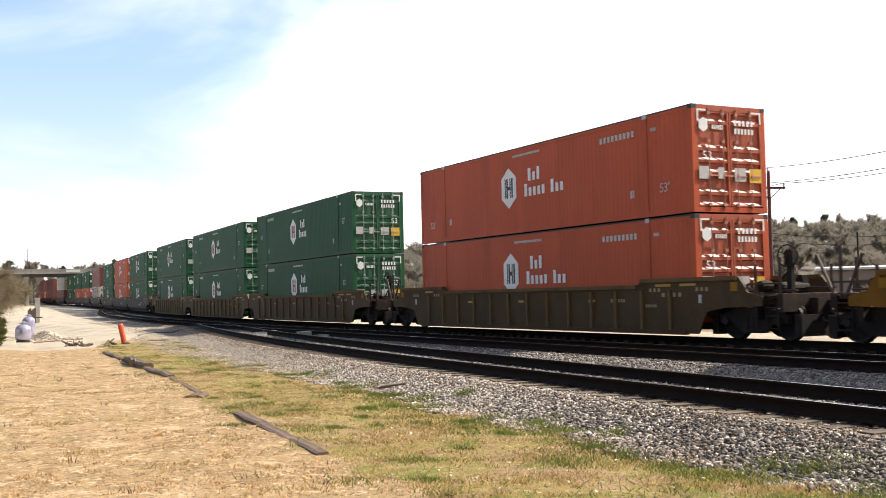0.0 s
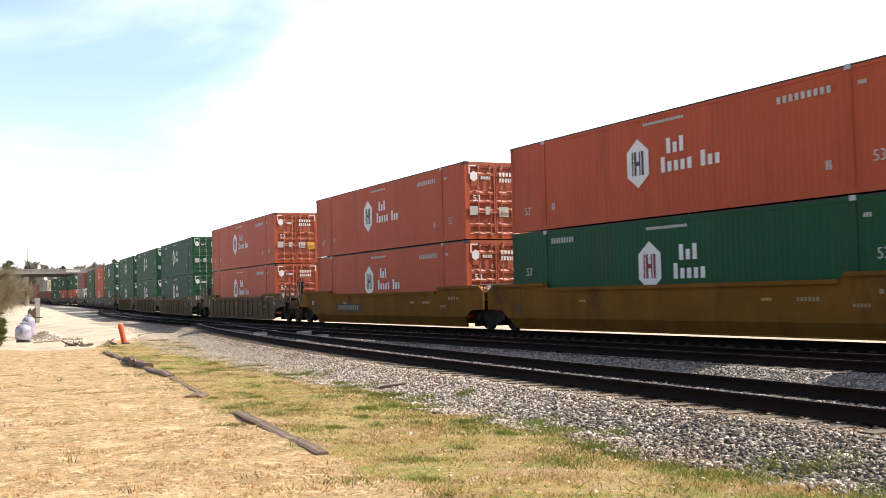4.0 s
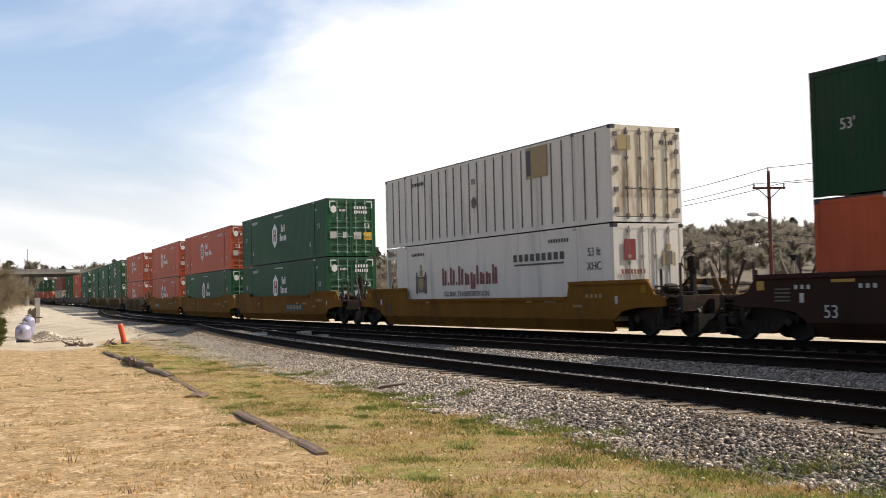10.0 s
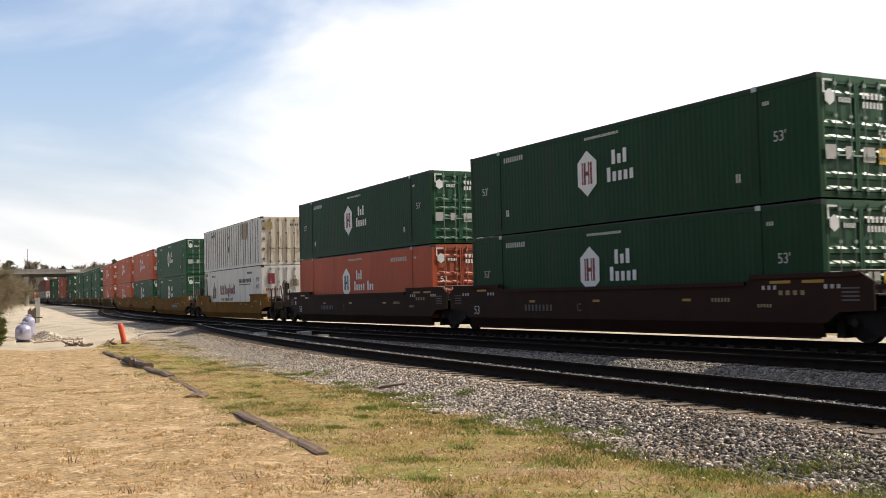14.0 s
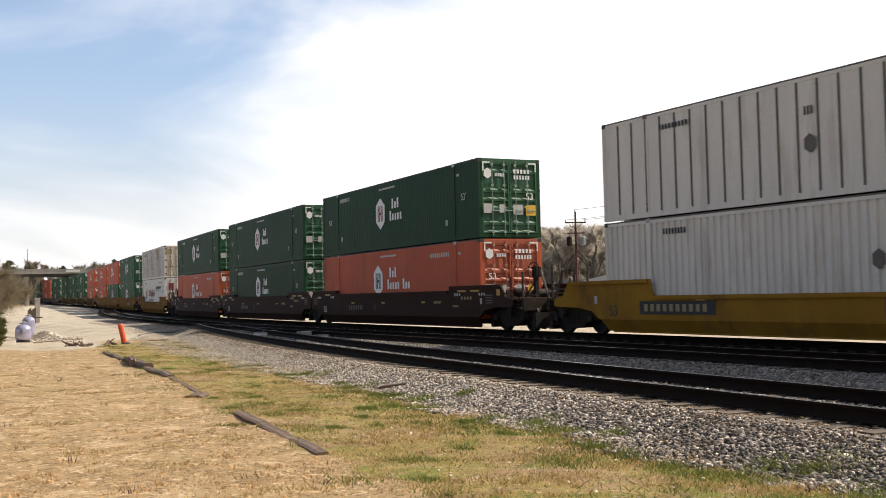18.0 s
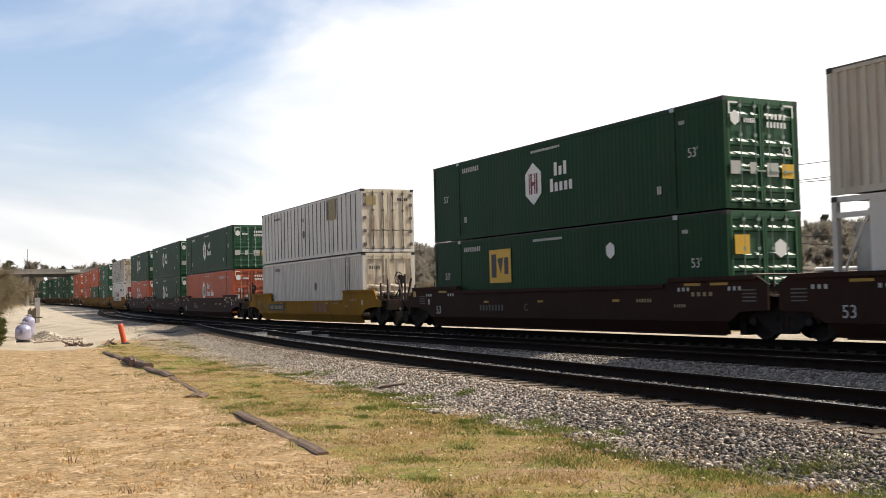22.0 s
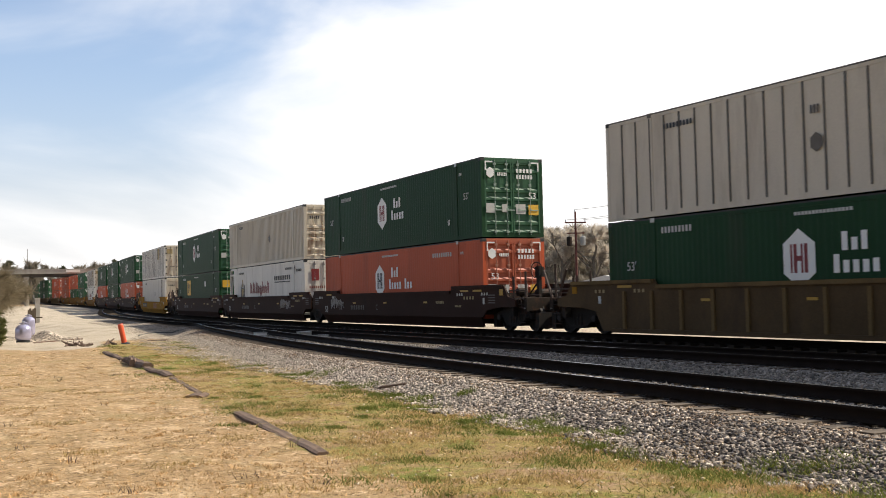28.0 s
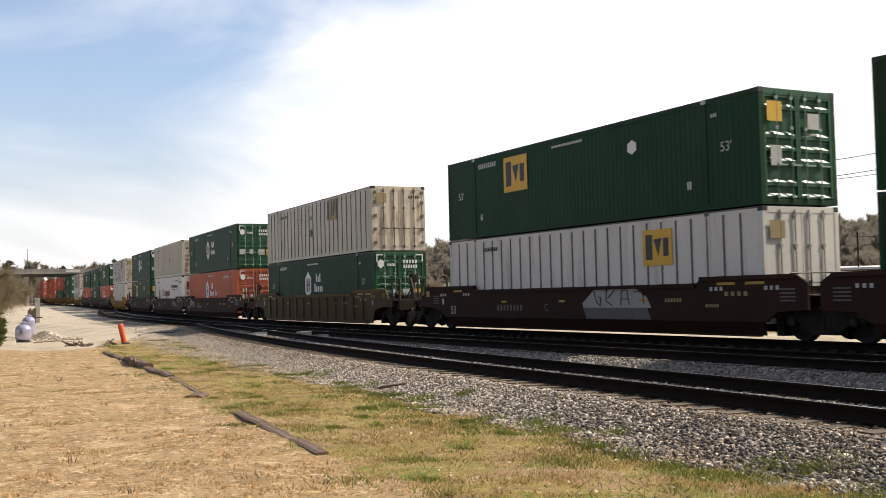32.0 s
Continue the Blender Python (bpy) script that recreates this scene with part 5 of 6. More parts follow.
def sprayed_tag(car, y=-4.1, end=-5.75):
    """A scribbled pale tag of quick overlapping strokes."""
    rng = random.Random(3)
    bm = bmesh.new()
    while y > end:
        w, h = rng.uniform(0.2, 0.3), rng.uniform(0.34, 0.5)
        z = 0.76 + rng.uniform(-0.06, 0.06)
        last = (y, z)
        for f, g in ((0.15, 1.0), (0.5, 0.35), (0.45, 0.95), (1.0, 0.9), (0.75, 0.45), (1.1, 0.05)):
            nxt = (y - w * f + rng.uniform(-0.04, 0.04), z + h * g + rng.uniform(-0.06, 0.06))
            rod(bm, (-1.470, *last), (-1.470, *nxt), 0.016, n=4)
            last = nxt
        y -= w * 0.95
    part("sprayed_tag", bm, M_GRAF, car, "pale scribbled spray tag")


def faded_blocks(car):
    """Three large faded red shapes on the yellow side."""
    for k in range(3):
        y = -1.95 - 0.72 * k
        part("faded_figure", boxes((-1.474, -1.468, y - 0.22, y + 0.22, 0.56, 1.05)), M_DARKRED, car, "faded red painted figure")


SPRAYED = {(13, 0): sprayed_blob, (11, 1): sprayed_tag, (11, 2): lambda car: sprayed_tag(car, 6.9, 5.3), (10, 0): faded_blocks}


def make_train():
    s, start = 0.0, []
    for i, (style, loads) in enumerate(TRAIN):
        for j, load in enumerate(loads):
            if i or j:
                s -= UNIT if j else CAR
            start.append((s, i, j))
    zero = next(v for v, i, j in start if i == LEAD and j == 0)
    for v, i, j in start:
        style, loads = TRAIN[i]
        mid = v - zero + 20.37 + LONG
        car = get_well(style, j > 0, j < len(loads) - 1)
        RIDERS.append((car, mid, 0.0))
        upper, lower = loads[j]
        if (i, j) in SPRAYED:
            SPRAYED[(i, j)](car)
        RIDERS.append((get_container(lower), mid, FLOOR_Z))
        RIDERS.append((get_container(upper), mid, FLOOR_Z + TALL + 0.042))


make_train()


# ---- foreground: timbers, marker, litter and grass ----
def gz(x, y):
    return float(ground_z(x, y))


def timber(name, label, p, q, w, h, seed, sink=0.05):
    """A weathered, split beam lying on the ground."""
    rng = random.Random(seed)
    p, q = Vector((*p, gz(*p) - sink)), Vector((*q, gz(*q) - sink))
    d = (q - p)
    n = max(6, int(d.length / 0.25))
    side = Vector((-d.y, d.x, 0)).normalized()
    bm = bmesh.new()
    rows = []
    for i in range(n + 1):
        c = p + d * (i / n) + side * rng.uniform(-0.02, 0.02)
        taper = 1.0 - 0.22 * rng.random() * (1 if i in (0, n) else 0.15)
        wear = math.sin(seed * 2.3 + i * 0.55) * 0.10 + math.sin(seed + i * 1.7) * 0.05
        ww, hh = w * taper * rng.uniform(0.96, 1.04), h * taper * (1.0 + wear + rng.uniform(-0.05, 0.05))
        rows.append([bm.verts.new(c + side * a * ww / 2 + Vector((0, 0, b * hh))) for a, b in ((-1, 0), (-1.02, 0.7), (-0.6, 1.0), (0.1, 0.92), (0.55, 1.02), (1.0, 0.65), (1.0, 0))])
    k = 7
    for a, b in zip(rows, rows[1:]):
        for j in range(k):
            bm.faces.new((a[j], a[(j + 1) % k], b[(j + 1) % k], b[j]))
    bm.faces.new(rows[0][::-1])
    bm.faces.new(rows[-1])
    me = to_mesh(name, bm, M_OLDWOOD)
    return tagged(new(name, me), label, "timber", "old timbers edging the field")


timber("old_timber", "grey weathered broken timber lying at the field's edge", (8.35, 38.2), (7.75, 33.0), 0.22, 0.13, 1)
timber("old_timber", "broken slab of dark rotten wood leaning on a timber", (7.6, 31.4), (7.2, 29.6), 0.20, 0.30, 23)
timber("old_timber", "dark rotten timber lying at the field's edge", (7.72, 32.6), (7.25, 28.2), 0.30, 0.20, 2)
timber("old_timber", "split rotten timber sunk in dry grass", (7.3, 29.0), (6.80, 24.3), 0.24, 0.13, 3)
timber("old_timber", "low rotten timber nearly buried in grass", (6.8, 24.4), (6.2, 20.2), 0.16, 0.07, 17)
timber("old_timber", "short dark timber stub in dry grass", (6.15, 19.9), (5.75, 19.2), 0.34, 0.10, 4)
timber("old_timber", "grey weathered straight timber sunk in the grass", (5.42, 15.75), (4.93, 11.3), 0.20, 0.065, 5, 0.02)
timber("wood_scrap", "dark scrap of wood on the gravel", (8.95, 17.9), (9.25, 17.3), 0.10, 0.05, 6, 0.0)
timber("old_timber", "thin pale pole lying across the sandy lot", (7.9, 50.6), (10.6, 53.6), 0.11, 0.06, 19, 0.0)
timber("wood_scrap", "dark scrap of wood on the sandy lot", (12.2, 47.2), (12.9, 46.6), 0.14, 0.08, 7, 0.0)


def make_branches():
    rng = random.Random(8)
    t = thing("branch_heap", "dark broken branches heaped on the sandy lot", "branches")
    for k in range(15):
        x, y = 9.3 + rng.uniform(-1.0, 0.9), 45.6 + rng.uniform(-0.5, 0.5)
        a, L = rng.uniform(0, 3.14), rng.uniform(0.25, 0.7)
        z = gz(x, y) + rng.uniform(0.02, 0.12)
        bm = bmesh.new()
        d = Vector((math.cos(a), math.sin(a), rng.uniform(-0.1, 0.5))) * L
        p = Vector((x, y, z))
        rod(bm, p - d * 0.5, p + d * 0.1, 0.06, 0.05, 7)
        rod(bm, p + d * 0.1, p + d * 0.5 + Vector((0, 0, 0.06)), 0.05, 0.02, 6)
        part("branch", bm, M_OLDWOOD, t)


make_branches()


def make_marker():
    x, y = 10.85, 45.9
    t = thing("marker_post", "orange plastic tube marker leaning over the gravel", "marker post", m=Matrix.Translation((x, y, gz(x, y) - 0.04)) @ pose(0, 0, 0, 0, -12, 0) @ Matrix.Scale(1.06, 4))
    bm = bmesh.new()
    turned(bm, [(0.105, 0.06), (0.108, 0.10), (0.104, 0.45), (0.110, 0.80), (0.104, 0.86), (0.08, 0.88), (0.02, 0.885)], n=18)
    part("tube", bm, M_ORANGE, t, smooth=True)
    bm = bmesh.new()
    turned(bm, [(0.22, 0.0), (0.21, 0.05), (0.13, 0.10), (0.11, 0.11)], n=18)
    part("base", bm, M_DKTRIM, t, "black rubber base")


make_marker()


def make_tank(x, y, r, h, label):
    t = thing("gas_tank", label, "gas tank", "tanks beside the bushes", m=pose(x, y, gz(x, y)))
    bm = bmesh.new()
    prof = [(r * 0.72, 0.04)] + [(r * math.cos(a), 0.04 + r * 0.55 + r * 0.55 * math.sin(a)) for a in (-0.8, -0.4, 0.0)] + \
           [(r * math.cos(a), h - r * 0.8 + r * 0.8 * math.sin(a)) for a in (0.0, 0.3, 0.6, 0.9, 1.2, 1.4)]
    turned(bm, prof, n=24)
    part("shell", bm, M_CHROME, t, smooth=True)
    bm = bmesh.new()
    ring_bar(bm, (0, 0, h + 0.05), (0, 0, 1), r * 0.45, 0.022)
    for a in range(3):
        d = Vector((math.cos(a * 2.1), math.sin(a * 2.1), 0)) * r * 0.45
        rod(bm, d + Vector((0, 0, h - 0.1)), d + Vector((0, 0, h + 0.05)), 0.015, n=6)
    part("collar", bm, M_CHROME, t)
    bm = bmesh.new()
    turned(bm, [(0.05, h - 0.02), (0.05, h + 0.08), (0.09, h + 0.09), (0.09, h + 0.12), (0.02, h + 0.13)], n=10)
    part("valve", bm, M_GALV, t)
    bm = bmesh.new()
    turned(bm, [(r * 0.85, 0.0), (r * 0.85, 0.10), (r * 0.7, 0.12)], n=20)
    part("foot_ring", bm, M_DKTRIM, t)


make_tank(7.72, 52.4, 0.37, 0.86, "bright silvery tank standing before the bushes")
make_tank(9.25, 60.9, 0.34, 1.12, "second silvery tank standing farther off by the bushes")


def make_bollard():
    x, y = 14.0, 88.0
    t = thing("concrete_post", "pale concrete post beside the sandy lot", "post", m=pose(x, y, gz(x, y)))
    bm = bmesh.new()
    prism(bm, [(-0.17, -0.15, 0), (0.17, -0.17, 0), (0.16, 0.16, 0), (-0.16, 0.15, 0)], (0.02, 0, 1.9))
    part("shaft", bm, M_CONC, t)
    part("cap", boxes((-0.2, 0.22, -0.2, 0.2, 1.88, 1.98)), M_CONC, t)
    t = thing("board_fence", "weathered brown board fence beside the bushes", "fence")
    for i in range(7):
        xx, yy = 13.15 + 0.16 * i, 86.5 + 0.3 * i
        zz = gz(xx, yy)
        part("board", boxes((xx - 0.075, xx + 0.075, yy - 0.012, yy + 0.012, zz - 0.05, zz + 1.15 + 0.1 * math.sin(i * 2.1))), M_TIE, t)
    part("fence_rail", boxes((13.0, 14.3, 87.35, 87.42, gz(13, 87) + 0.5, gz(13, 87) + 0.6)), M_TIE, t)


make_bollard()


def make_hose():
    bm = bmesh.new()
    pts = [(13.6, 54.6), (14.6, 56.6), (15.2, 57.0), (15.7, 56.2), (16.2, 56.3), (16.6, 55.4)]
    q = [Vector((x, y, gz(x, y) + 0.02)) for x, y in pts]
    for a, b in zip(q, q[1:]):
        rod(bm, a, b, 0.035, n=6)
    tagged(new("old_cable", to_mesh("old_cable", bm, M_CABLE)), "dark cable lying on the pale gravel", "cable")


make_hose()


def make_switch():
    y = 38.0
    x = float((near_x(y) + mid_x(y)) / 2) + 0.2
    t = thing("switch_machine", "grey metal switch machine between the tracks", "switch machine", m=pose(x, y, -0.30, 0, 0, -8) @ Matrix.Diagonal((0.6, 0.6, 0.6, 1)))
    part("case", boxes((-0.35, 0.35, -0.55, 0.55, 0.10, 0.42)), M_GALV, t)
    part("lid", boxes((-0.38, 0.38, -0.58, 0.0, 0.425, 0.47), (-0.38, 0.38, 0.02, 0.58, 0.425, 0.47)), M_GALV, t)
    part("base_plate", boxes((-1.0, 1.0, -0.7, 0.7, 0.02, 0.095)), M_TIE, t)
    bm = bmesh.new()
    rod(bm, (0.3, -0.1, 0.2), (1.9, -0.1, 0.16), 0.03, n=8)
    rod(bm, (0.3, 0.2, 0.2), (1.9, 0.25, 0.16), 0.025, n=8)
    part("throw_rod", bm, M_GALV, t)
    for i, (dx, dy) in enumerate(((-0.9, 2.4), (-0.6, -3.0), (0.2, 4.2))):
        b = thing("junction_box", "small pale metal junction box between the tracks", "junction box", m=pose(x + dx, y + dy, -0.34, 0, 0, 13 * i))
        part("case", boxes((-0.22, 0.22, -0.16, 0.16, 0.0, 0.26)), M_ROOFING, b)
        part("lid", boxes((-0.24, 0.24, -0.18, 0.18, 0.262, 0.29)), M_GALV, b)


make_switch()


def blades(name, label, material, n, spots, h0, h1, w, seed, lean=0.6):
    """Thin grass blades, one triangle each."""
    rng = np.random.default_rng(seed)
    x, y = spots(rng, n)
    n = len(x)
    z = ground_z(x, y)
    h = rng.uniform(h0, h1, n)
    a = rng.uniform(0, 2 * np.pi, n)
    b = rng.uniform(0, 2 * np.pi, n)
    ww = w * rng.uniform(0.6, 1.4, n)
    ln = h * rng.uniform(0.1, lean, n) * 1.5
    v = np.empty((n, 3, 3))
    v[:, 0] = np.stack([x - np.cos(a) * ww, y - np.sin(a) * ww, z - 0.01], -1)
    v[:, 1] = np.stack([x + np.cos(a) * ww, y + np.sin(a) * ww, z - 0.01], -1)
    v[:, 2] = np.stack([x + np.cos(b) * ln, y + np.sin(b) * ln, z + h], -1)
    ob = new(name, raw_mesh(name, v.reshape(-1, 3), np.arange(3 * n).reshape(n, 3), material))
    return tagged(ob, label, "grass", "", "stuff")


def field(rng, n):
    r = 7.0 * (42 / 7.0) ** rng.random(n)
    f = rng.uniform(-0.05, 0.75, n)
    x, y = r * np.sin(f), r * np.cos(f)
    keep = (x < edge_x(y) + rng.normal(0, 0.35, n))
    return x[keep], y[keep]


def strip_spots(rng, n):
    y = 4.5 * (44 / 4.5) ** rng.random(n)
    lo, hi = edge_x(y), near_x(y) - 2.45
    x = lo + (hi - lo) * rng.random(n) + rng.normal(0, 0.18, n)
    keep = (wave(x, y, 1.6, 2.0) + 0.6 * wave(x, y, 4.3, 5.0) + rng.normal(0, 0.3, n)) > -0.15
    return x[keep], y[keep]


def tuft_spots(rng, n):
    k = 150
    cy = 5.0 * (46 / 5.0) ** rng.random(k)
    cx = near_x(cy) - 2.75 - np.abs(rng.normal(0, 0.9, k))
    cx[:45] = edge_x(cy[:45]) + rng.normal(0.35, 0.3, 45)
    i = rng.integers(0, k, n)
    s = rng.uniform(0.06, 0.34, k)[i]
    return cx[i] + rng.normal(0, 1, n) * s, cy[i] + rng.normal(0, 1, n) * s * 1.4


def edge_weed_spots(rng, n):
    k = 42
    cy = 4.6 * (30 / 4.6) ** rng.random(k)
    cx = near_x(cy) - 2.55 + rng.normal(0, 0.28, k)
    i = rng.integers(0, k, n)
    s = rng.uniform(0.05, 0.20, k)[i]
    return cx[i] + rng.normal(0, 1, n) * s, cy[i] + rng.normal(0, 1, n) * s * 1.2


def weed_spots(rng, n):
    k = 46
    r = 8.0 * (40 / 8.0) ** rng.random(k)
    f = rng.uniform(0.06, 0.42, k)
    cx, cy = r * np.sin(f), r * np.cos(f)
    i = rng.integers(0, k, n)
    return cx[i] + rng.normal(0, 0.05, n), cy[i] + rng.normal(0, 0.05, n)


def green_field_spots(rng, n):
    k = 34
    r = 8.0 * (30 / 8.0) ** rng.random(k)
    f = rng.uniform(0.1, 0.6, k)
    cx, cy = r * np.sin(f), r * np.cos(f)
    i = rng.integers(0, k, n)
    x, y = cx[i] + rng.normal(0, 0.22, n), cy[i] + rng.normal(0, 0.12, n)
    keep = x < edge_x(y)
    return x[keep], y[keep]


blades("straw_grass", "short dry straw grass of the field", M_STRAW, 40000, field, 0.004, 0.018, 0.006, 11, 4.0)
blades("olive_grass", "olive and dry grass on the strip by the ballast", M_OLIVE, 30000, strip_spots, 0.010, 0.042, 0.006, 12, 1.6)
blades("dry_grass", "pale dead grass among the olive strip", M_STRAW, 22000, strip_spots, 0.008, 0.035, 0.006, 15, 2.2)
blades("green_tufts", "fresh green weeds along the ballast edge", M_GRASS, 30000, tuft_spots, 0.012, 0.055, 0.007, 13, 1.5)
blades("edge_weeds", "low green weeds growing out of the ballast edge", M_GRASS, 15000, edge_weed_spots, 0.02, 0.085, 0.008, 23, 1.2)
blades("edge_litter", "brown dead stems lying along the ballast edge", M_CLOD, 9000, edge_weed_spots, 0.01, 0.05, 0.006, 24, 2.2)
blades("dead_weeds", "small dark dead weeds in the field", M_OLDWOOD, 480, weed_spots, 0.03, 0.12, 0.005, 14, 0.7)
blades("field_green", "thin patches of new grass in the straw", M_OLIVE, 5000, green_field_spots, 0.02, 0.06, 0.006, 16, 1.2)


def litter_spots(rng, n):
    y = 4.5 * (42 / 4.5) ** rng.random(n)
    return edge_x(y) - 0.8 + rng.random(n) * (near_x(y) - edge_x(y) - 1.2), y


def rubble_spots(rng, n):
    a, d = rng.uniform(0, 2 * np.pi, n), np.abs(rng.normal(0, 0.75, n))
    return 9.3 + np.cos(a) * d * 0.7, 56.0 + np.sin(a) * d * 2.8


scatter_stones("scattered_leaves", "pale dead leaves and chips in the grass", 800, litter_spots, 0.008, 0.022, 0.25, M_LEAF)
blades("thatch", "brown thatch lying in the straw field", M_CLOD, 20000, field, 0.004, 0.014, 0.010, 17, 5.0)


def bunched(spots, count, spread):
    """Gathers blades round scattered centres."""
    def where(rng, n):
        cx, cy = spots(rng, count)
        i = rng.integers(0, len(cx), n)
        k = spread * rng.uniform(0.4, 1.5, len(cx))[i]
        return cx[i] + rng.normal(0, 1, n) * k, cy[i] + rng.normal(0, 1, n) * k
    return where


blades("straw_tufts", "small matted tufts of dry straw in the field", M_CLOD, 30000, bunched(field, 2600, 0.06), 0.006, 0.034, 0.009, 18, 1.8)
blades("turf_tufts", "small matted tufts of brown and olive turf", M_OLIVE, 30000, bunched(strip_spots, 2400, 0.07), 0.008, 0.045, 0.008, 19, 1.6)
scatter_stones("rubble_heap", "grey rubble spread by the tanks", 2600, rubble_spots, 0.02, 0.065, 0.4)


# ---- trees and bushes ----
def branch_tree(seed, height, spread, levels, twigs, twig_len, droop=0.0):
    """Trunk-and-limb rods, and a cloud of thin twigs at their ends."""
    rng = random.Random(seed)
    wood = bmesh.new()
    ends = []

    def grow(p, d, length, r, lev):
        q = p + d * length
        rod(wood, p, q, r, r * 0.62, 6 if lev == 0 else 4)
        if lev == levels:
            ends.append((p, q))
            return
        ends.append((p + d * length * 0.6, q)) if lev > 1 else None
        for i in range(rng.randint(3, 4) if lev else rng.randint(4, 6)):
            f = rng.uniform(0.45, 1.0)
            nd = (d + Vector((rng.uniform(-1, 1), rng.uniform(-1, 1), rng.uniform(-0.15, 0.7) - droop)) * spread).normalized()
            grow(p + d * length * f, nd, length * rng.uniform(0.5, 0.72), r * 0.5, lev + 1)

    grow(Vector((0, 0, -0.2)), Vector((rng.uniform(-0.05, 0.05), rng.uniform(-0.05, 0.05), 1)).normalized(), height * 0.30, height * 0.018, 0)
    top = max(b.z for a, b in ends)
    nr = np.random.default_rng(seed)
    E0 = np.array([a for a, b in ends])
    E1 = np.array([b for a, b in ends])
    i = nr.integers(0, len(ends), twigs)
    base = E0[i] + (E1[i] - E0[i]) * nr.random((twigs, 1))
    d = nr.normal(0, 1, (twigs, 3)) + np.array([0, 0, 0.5 - droop])
    d /= np.linalg.norm(d, axis=1)[:, None]
    L = twig_len * nr.uniform(0.4, 1.3, (twigs, 1))
    sd = np.cross(d, nr.normal(0, 1, (twigs, 3)))
    sd /= np.linalg.norm(sd, axis=1)[:, None]
    w = 0.018 * (height / 9) * nr.uniform(0.6, 1.6, (twigs, 1))
    v = np.stack([base - sd * w, base + sd * w, base + d * L], 1).reshape(-1, 3)
    return wood, v, height / max(top, 0.1)


def tree_meshes(seed, height, bark, twig_mat, spread=0.75, levels=3, twigs=2600, twig_len=0.75, fat=1.0, droop=0.0):
    wood, v, k = branch_tree(seed, height, spread, levels, twigs, twig_len, droop)
    for q in wood.verts:
        q.co *= k
    v = v * k
    if fat != 1.0:
        c = (v[0::3] + v[1::3]) / 2
        for j in (0, 1):
            v[j::3] = c + (v[j::3] - c) * fat
    return (to_mesh("trunk", wood, bark), raw_mesh("crown", v, np.arange(len(v)).reshape(-1, 3), twig_mat))


def pine_meshes(seed, height):
    rng = random.Random(seed)
    wood = bmesh.new()
    rod(wood, (0, 0, -0.2), (0.1, 0.05, height * 0.97), height * 0.016, 0.02, 6)
    nr = np.random.default_rng(seed)
    tris = []
    z = height * 0.30
    while z < height:
        f = (z / height - 0.30) / 0.70
        reach = height * 0.22 * (1 - f) ** 0.6 * rng.uniform(0.6, 1.15) + 0.25
        for i in range(rng.randint(4, 6)):
            a = rng.uniform(0, 2 * math.pi)
            e = Vector((math.cos(a) * reach, math.sin(a) * reach, z + reach * rng.uniform(0.0, 0.35)))
            rod(wood, (0, 0, z), e, 0.03, 0.012, 3)
            n = 80
            t = nr.uniform(0.35, 1.05, (n, 1))
            c = np.array((0, 0, z)) * (1 - t) + np.array(e) * t + nr.normal(0, 0.10 * height / 10 + 0.06, (n, 3))
            d = nr.normal(0, 1, (n, 3)) * 0.30
            s = nr.normal(0, 1, (n, 3)) * 0.10
            tris.append(np.stack([c - s, c + s, c + d], 1).reshape(-1, 3))
        z += height * rng.uniform(0.05, 0.09)
    v = np.concatenate(tris)
    return (to_mesh("trunk", wood, M_BARK), raw_mesh("crown", v, np.arange(len(v)).reshape(-1, 3), M_PINE))


BARE = [tree_meshes(s, 8.0, M_BARK, M_TWIG, 0.8, 3, 9500, 0.42, 1.0) for s in (21, 22, 23, 24)]
PALE = [tree_meshes(s, 8.0, M_BARK, M_TWIG_PALE, 0.85, 3, 9500, 0.40, 1.1) for s in (31, 32)]
PINES = [pine_meshes(s, 9.0) for s in (41, 42, 43)]
BARE_LABEL, PALE_LABEL, PINE_LABEL = "leafless brown tree on the hillside", "pale budding tree behind the railway", "dark green pine on the skyline"


def plant(meshes, name, label, group, x, y, size, turn, sink=0.0):
    t = thing(name, label, "tree", group, m=Matrix.Translation((x, y, gz(x, y) - sink)) @ Matrix.Rotation(turn, 4, "Z") @ Matrix.Diagonal((size, size, size, 1)))
    part("trunk", meshes[0], None, t)
    part("crown", meshes[1], None, t)
    return t


def skyline(f):
    """Slope of the wooded skyline above the eye, by bearing from +y."""
    return float(np.interp(f, [0.0, 0.30, 0.46, 0.52, 0.62, 0.68, 0.80, 0.88, 0.95, 1.2], [0.040, 0.040, 0.046, 0.044, 0.056, 0.061, 0.060, 0.064, 0.067, 0.070]))


